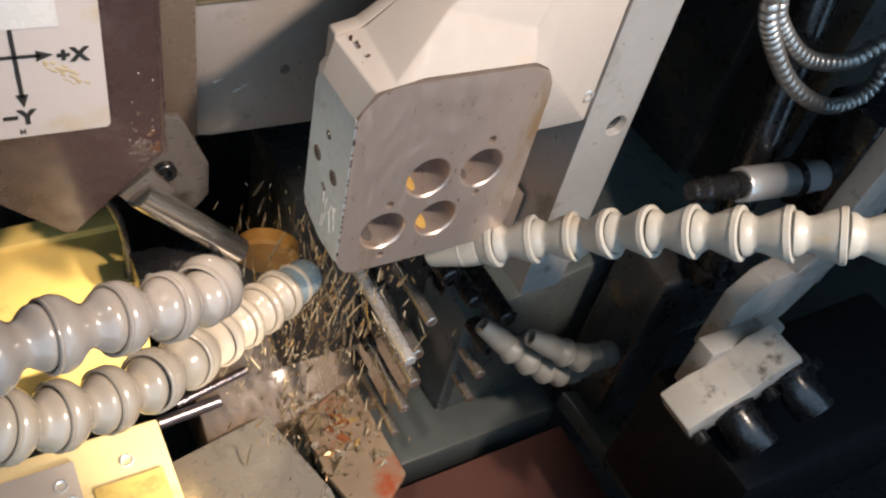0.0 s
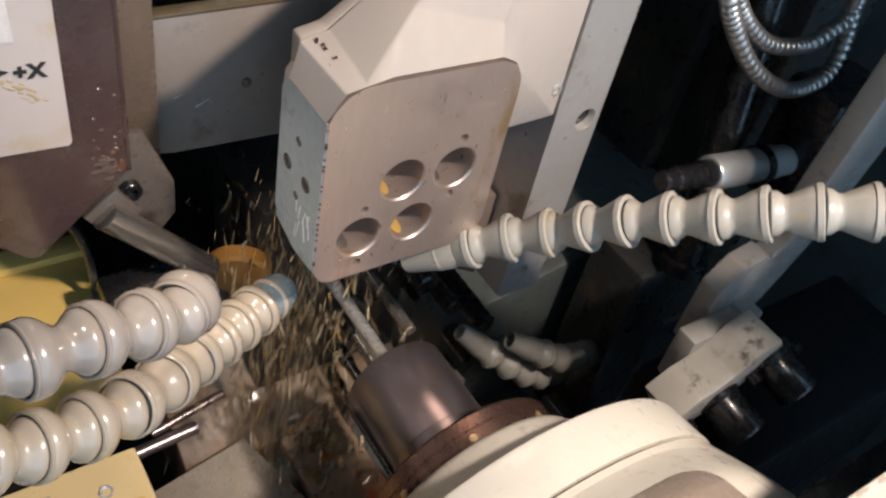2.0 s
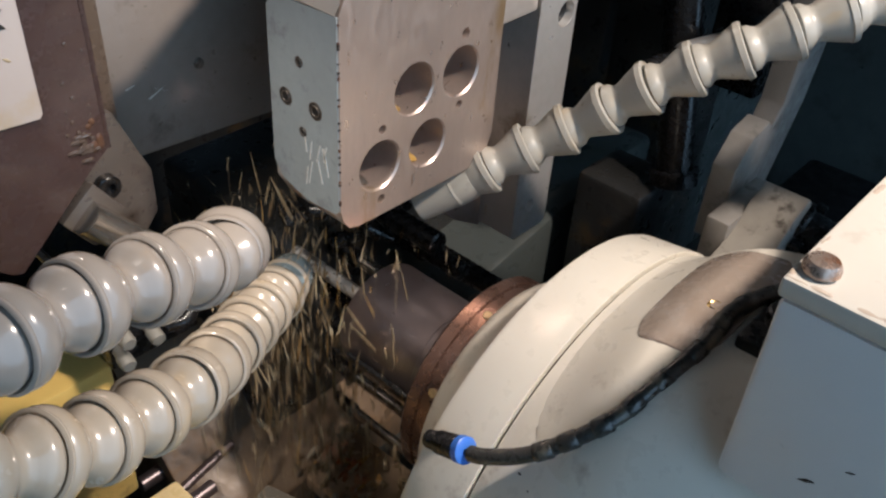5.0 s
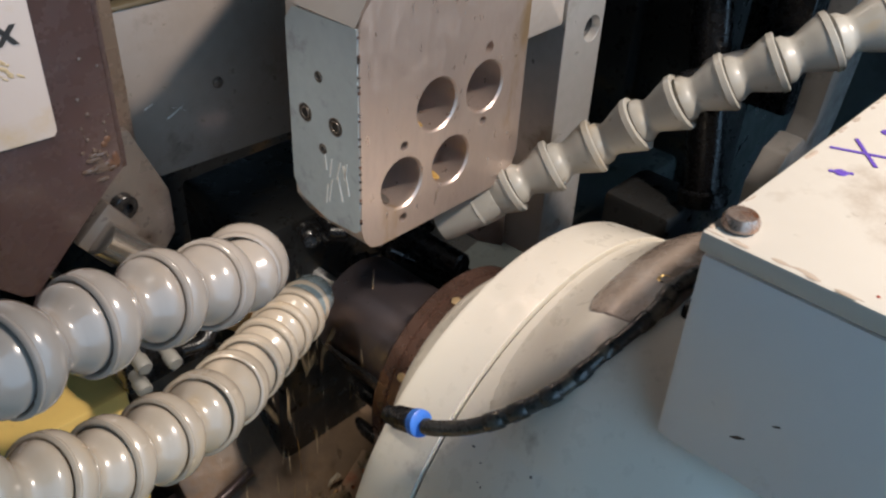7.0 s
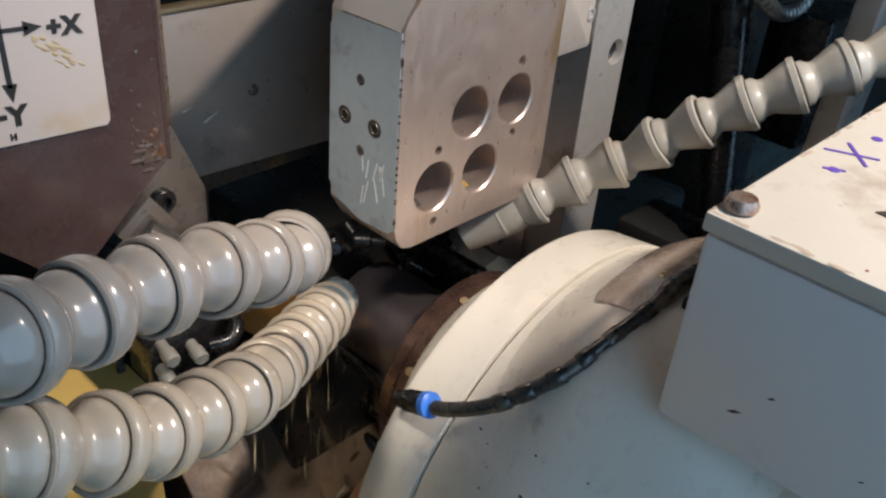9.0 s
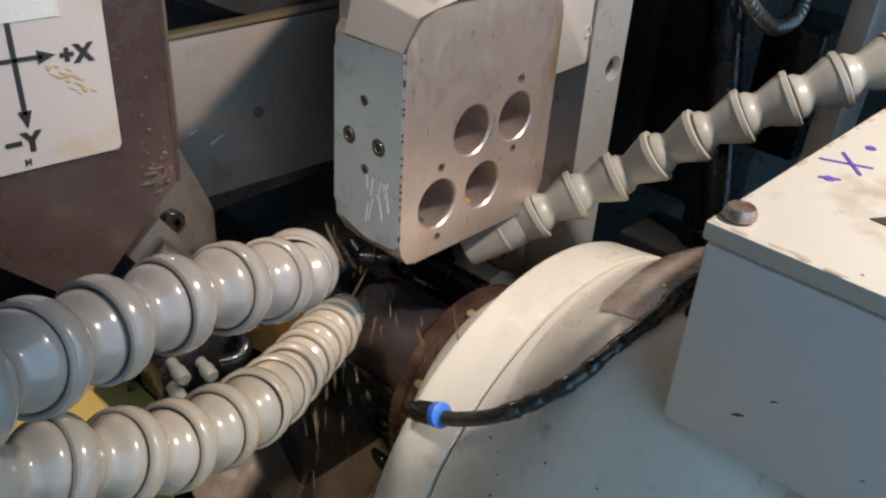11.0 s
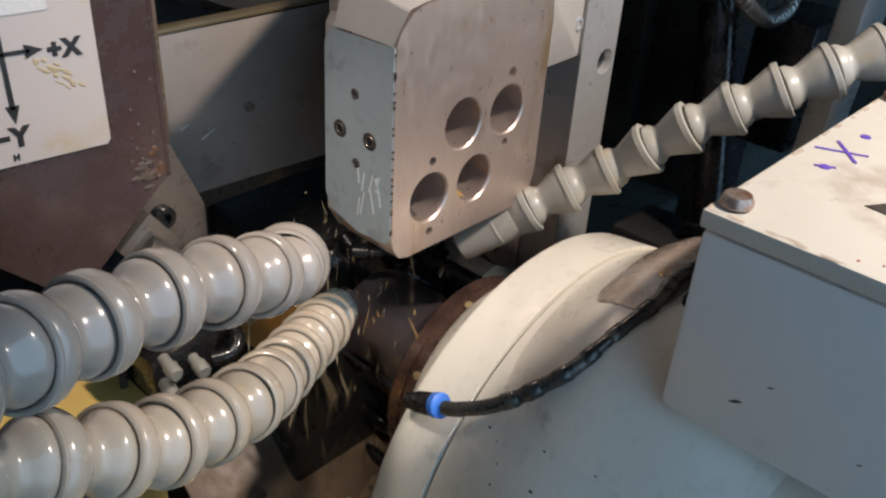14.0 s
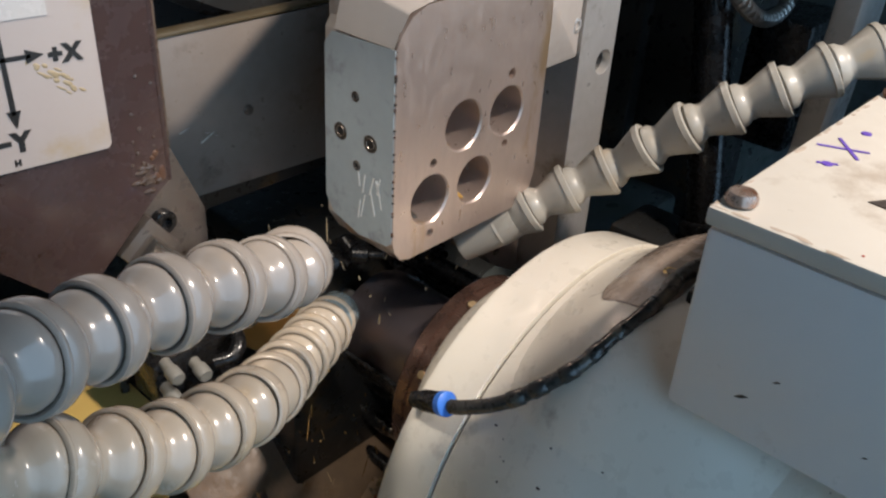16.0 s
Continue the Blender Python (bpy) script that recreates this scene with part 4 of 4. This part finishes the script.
def skin(a0, a1, y0, y1, rise, soft, m, name, label="", corner=0.3, parent=None):
    """A rounded plate that lies on the housing, from angle a0 to a1 about its axis (0 is up, positive to +x); soft: how far in its rim rises."""
    bm = B()
    n, k = 36, 28
    grid = []
    for i in range(n + 1):
        row = []
        for j in range(k + 1):
            u, v = 2 * i / n - 1, 2 * j / k - 1
            su = u * math.sqrt(max(0, 1 - corner * v ** 8))
            sv = v * math.sqrt(max(0, 1 - corner * u ** 8))
            a = math.radians((a0 + a1) / 2 + su * (a1 - a0) / 2)
            y = (y0 + y1) / 2 + sv * (y1 - y0) / 2
            e = min(1.0, (1 - max(abs(u), abs(v))) / soft)
            r = housing(y) + pad_rise(math.degrees(a), y) - 0.012 + (rise + 0.012) * (3 * e * e - 2 * e ** 3)
            row.append(bm.verts.new((CX + r * math.sin(a), y, CZ + r * math.cos(a))))
        grid.append(row)
    for i in range(n):
        for j in range(k):
            bm.faces.new((grid[i][j], grid[i + 1][j], grid[i + 1][j + 1], grid[i][j + 1]))
    bmesh.ops.recalc_face_normals(bm, faces=bm.faces[:])
    return part(name, bm, m, parent or head, label)


skin(-45, 40, -1.75, -0.565, 0.002, 0.10, M_WHITE, "pad", "raised white pad")
inset = skin(-17.5, 14, -1.08, -0.735, 0.006, 0.05, M_INSET, "inset_plate", "brown inset plate with screw", 0.45)
part("screw", turned(B(), [(0, 0.03), (0.01, 0.03), (0.016, 0.022), (0.008, 0.01)], (0.345, -0.95, -0.262), (-0.1, 0.1, 1), 14), M_BRASS, inset)
line = [(-0.453, -0.535, -0.735), (-0.443, -0.595, -0.708), (-0.392, -0.71, -0.648), (-0.315, -0.804, -0.575), (-0.202, -0.912, -0.460), (-0.056, -0.971, -0.36), (0.142, -1.02, -0.265), (0.34, -1.03, -0.21), (0.62, -1.15, -0.20), (0.9, -1.4, -0.22)]
hose = part("air_tube", tube(B(), line, 0.030, 14, 6), M_TUBE, head, "black air tube with spiral wrap")
for k in range(14, 46, 4):
    q = smooth_path(line, 6)
    part("wrap", turned(B(), [(0, 0.03), (0.006, 0.0345), (0.064, 0.0345), (0.07, 0.03)], q[k], q[k + 1] - q[k], 14), M_TUBE, hose)
fit_ = part("elbow_fitting", turned(B(), [(0, 0.025), (0.01, 0.036), (0.05, 0.038), (0.06, 0.032), (0.07, 0.032), (0.075, 0.046), (0.17, 0.048), (0.18, 0.044)], (-0.440, -0.322, -0.838), (-0.014, -0.2, 0.105), 18), M_BLKMETAL, head, "black push-in fitting")
part("stem", rod(B(), (-0.30, -0.345, -0.93), (-0.44, -0.345, -0.826), 0.03, 14), M_BLKMETAL, fit_)
part("collar", turned(B(), [(0, 0.045), (0.005, 0.052), (0.035, 0.052), (0.04, 0.045)], (-0.4515, -0.484, -0.752), (-0.014, -0.2, 0.105), 18), M_COLLAR, fit_, "blue release collar")
cbox = part("box", box(B(), -0.22, 2.6, -3.4, -1.28, -0.372, 0.313, 0.025), M_GREY, head, "grey painted sheet box")
part("box_lid", box(B(), -0.228, 2.608, -3.41, -1.272, 0.320, 0.382, 0.012), M_LID, cbox, "pale lid")
for bx in (-0.14, 1.20):
    part("lid_screw", turned(B(), [(0, 0.042), (0.01, 0.05), (0.025, 0.05), (0.042, 0.04), (0.048, 0.015)], (bx, -1.335, 0.382), (0, 0, 1), 20), M_RUSTY, cbox, "rusty pan head screw")
for a, b in (((0.483, -1.31), (0.55, -1.469)), ((0.60, -1.345), (0.46, -1.46)), ((0.335, -1.37), (0.37, -1.43))):
    w = (Vector(b) - Vector(a)).normalized()
    n = Vector((-w.y, w.x)) * 0.006
    part("ink_mark", prism(B(), [tuple(Vector(a) + n), tuple(Vector(a) - n), tuple(Vector(b) - n), tuple(Vector(b) + n)], "z", 0.383, 0.3855), M_INK, cbox, "violet ink mark")
for x, y in ((0.719, -1.396), (0.35, -1.40)):
    part("ink_dot", turned(B(), [(0, 0.02), (0.003, 0.018)], (x, y, 0.383), (0, 0, 1), 12), M_INK, cbox, "violet ink dot")
for k in range(14):
    x, y = -0.19 + random.uniform(0, 0.05), -1.6 - 1.1 * random.random()
    part("paint_chip", turned(B(), [(0, random.uniform(0.003, 0.007)), (0.002, 0.003)], (x, y, 0.383), (0, 0, 1), 7), M_RED, cbox)
for k in range(70):
    x, y = (-0.218 + abs(random.gauss(0, 0.006)), random.uniform(-3.0, -1.29)) if k % 2 else (random.uniform(-0.2, 2.2), -1.283 - abs(random.gauss(0, 0.006)))
    bm = turned(B(), [(0, 0.014), (0.0008, 0.012), (0.0012, 0.004)], (0, 0, 0), (0, 0, 1), 9)
    bmesh.ops.scale(bm, vec=(random.uniform(0.2, 0.7) if k % 2 else random.uniform(0.8, 2.4), random.uniform(0.8, 2.4) if k % 2 else random.uniform(0.2, 0.7), 1), verts=bm.verts)
    bmesh.ops.translate(bm, verts=bm.verts, vec=(x, y, 0.382))
    part("edge_stain", bm, M_EDGE, cbox, "brown coolant stain")
part("sticker_rest", prism(B(), [(0.15, -1.69), (0.24, -1.74), (0.22, -1.84), (0.13, -1.80)], "z", 0.3825, 0.3855), mat("orange_sticker", (0.55, 0.16, 0.05), 0.5, 0.0, 0.15, 60, 0.05), cbox, "torn orange sticker")
part("sticker", prism(B(), [(0.17, -1.60), (0.27, -1.66), (0.24, -1.74), (0.16, -1.70)], "z", 0.3825, 0.386), M_CHIP, cbox, "dark torn sticker")
for y, z, n in ((-1.50, -0.215, 0.022), (-1.60, -0.10, 0.012), (-1.9, -0.2, 0.008), (-2.1, 0.05, 0.01)):
    part("side_chip", prism(B(), [(y, z), (y - n, z + n * 0.2), (y - n * 2, z + n * 0.9), (y - n, z + n * 0.8)], "x", -0.2225, -0.219), M_CHIP, cbox, "dark paint chip")
for a, y in ((-31.5, -0.392), (-29.0, -0.39), (-35.5, -0.411), (-48, -0.33), (-62.3, -0.287)):
    d = Vector((math.sin(radians(a)), 0, math.cos(radians(a))))
    part("speck", turned(B(), [(-0.004, 0.011), (0.004, 0.006)], Vector((CX, y, CZ)) + d * housing(y), d, 7), M_RED if a > -35 else M_CHIP, head)
for k in range(44):
    a, y = math.radians(random.uniform(-75, -22)), random.uniform(-1.9, -0.62)
    d = Vector((math.sin(a), 0, math.cos(a)))
    s = random.uniform(0.003, 0.009) if k else 0.015
    bm = turned(B(), [(-0.004, s), (0.003, s * 0.5)], (0, 0, 0), d, 6)
    bmesh.ops.scale(bm, vec=(1, random.uniform(0.6, 2.2), 1), verts=bm.verts)
    bmesh.ops.translate(bm, verts=bm.verts, vec=Vector((CX, y, CZ)) + d * housing(y))
    part("speck", bm, M_CHIP, head)
part("mount_plate", box(B(), 0.2, 2.2, -1.9, -1.09, -0.5, -0.20, 0.02), M_BLKMETAL, head, "black oily mounting plate")
for bx in (0.36, 0.72):
    part("mount_bolt", turned(B(), [(0, 0.06), (0.05, 0.06), (0.06, 0.05), (0.06, 0.03), (0.02, 0.025), (0.02, 0.0005)], (bx, -1.18, -0.20), (0, 0, 1), 18), M_BLKMETAL, head)

# the tool blank that the collet takes
tool = thing("gripped_tool", (0.38, 0.02, -1.42), "bright steel tool blank gripped by the collet", "tool blank")
part("shank", rod(B(), (0.38, 0.02, -1.42), (0.38, 0.90, -1.42), 0.04, 22), M_CHROME, tool)


def motions():
    travel = [(0.0, -0.06, -2.6, 0.0), (0.3, -0.06, -2.35, 0.0), (0.6, -0.06, -1.62, 0.02), (0.8, -0.06, -1.14, 0.02), (1.0, -0.06, -0.84, 0.02), (1.5, -0.055, -0.83, 0.02), (3.0, -0.048, -0.80, 0.02), (3.5, -0.044, -0.714, 0.02), (4.0, -0.040, -0.624, 0.02),
              (5.0, -0.053, -0.45, 0.02), (6.0, -0.053, -0.272, 0.02), (6.5, -0.049, -0.183, 0.015), (7.0, -0.044, -0.097, 0.018), (7.4, -0.042, -0.018, 0.017), (7.6, -0.042, -0.005, 0.014), (8.0, -0.038, -0.002, 0.009), (9.0, -0.035, 0.0, 0.005),
              (11.5, -0.010, 0.0, 0.004), (12.5, 0.0, 0.0, 0.0), (14.0, 0.020, 0.0, 0.002), (16.0, 0.043, 0.003, 0.002)]
    walk(head, [(t, Matrix.Translation((Vector(HEAD) + Vector((x, y, z))) * D)) for t, x, y, z in travel])
    walk(tool, [(t, Matrix.Translation(Vector((0.38 + (x + 0.06), 0.02 + max(0, y + 0.80), -1.42)) * D)) for t, x, y, z in travel])

    random.seed(8)
    for k, drops in enumerate(SPRAY):
        period = 0.40 + 0.03 * (k % 5)
        t, rows = -period * k / len(SPRAY), []
        stop = 16.3 if k % 7 == 0 and k < 28 else 4.4 + 0.07 * (k % 28)
        while t < stop:
            for u, z in ((0.0, -0.85), (0.3, -1.2), (0.6, -1.85), (0.93, -2.75)):
                if 0 < t + u * period < 16:
                    rows.append((t + u * period, z))
            t += period
        if t < 15.5:
            rows.append((t + 0.2, -3.9))  # sunk into the sump
        rows = [(0.0, rows[0][1]), *rows, (16.0, rows[-1][1])]
        kept = [rows[0]]
        for r in rows[1:]:
            if frame(r[0]) > frame(kept[-1][0]):
                kept.append(r)
        walk(drops, [(q, Matrix.Translation((0, 0, z * D))) for q, z in kept])


motions()
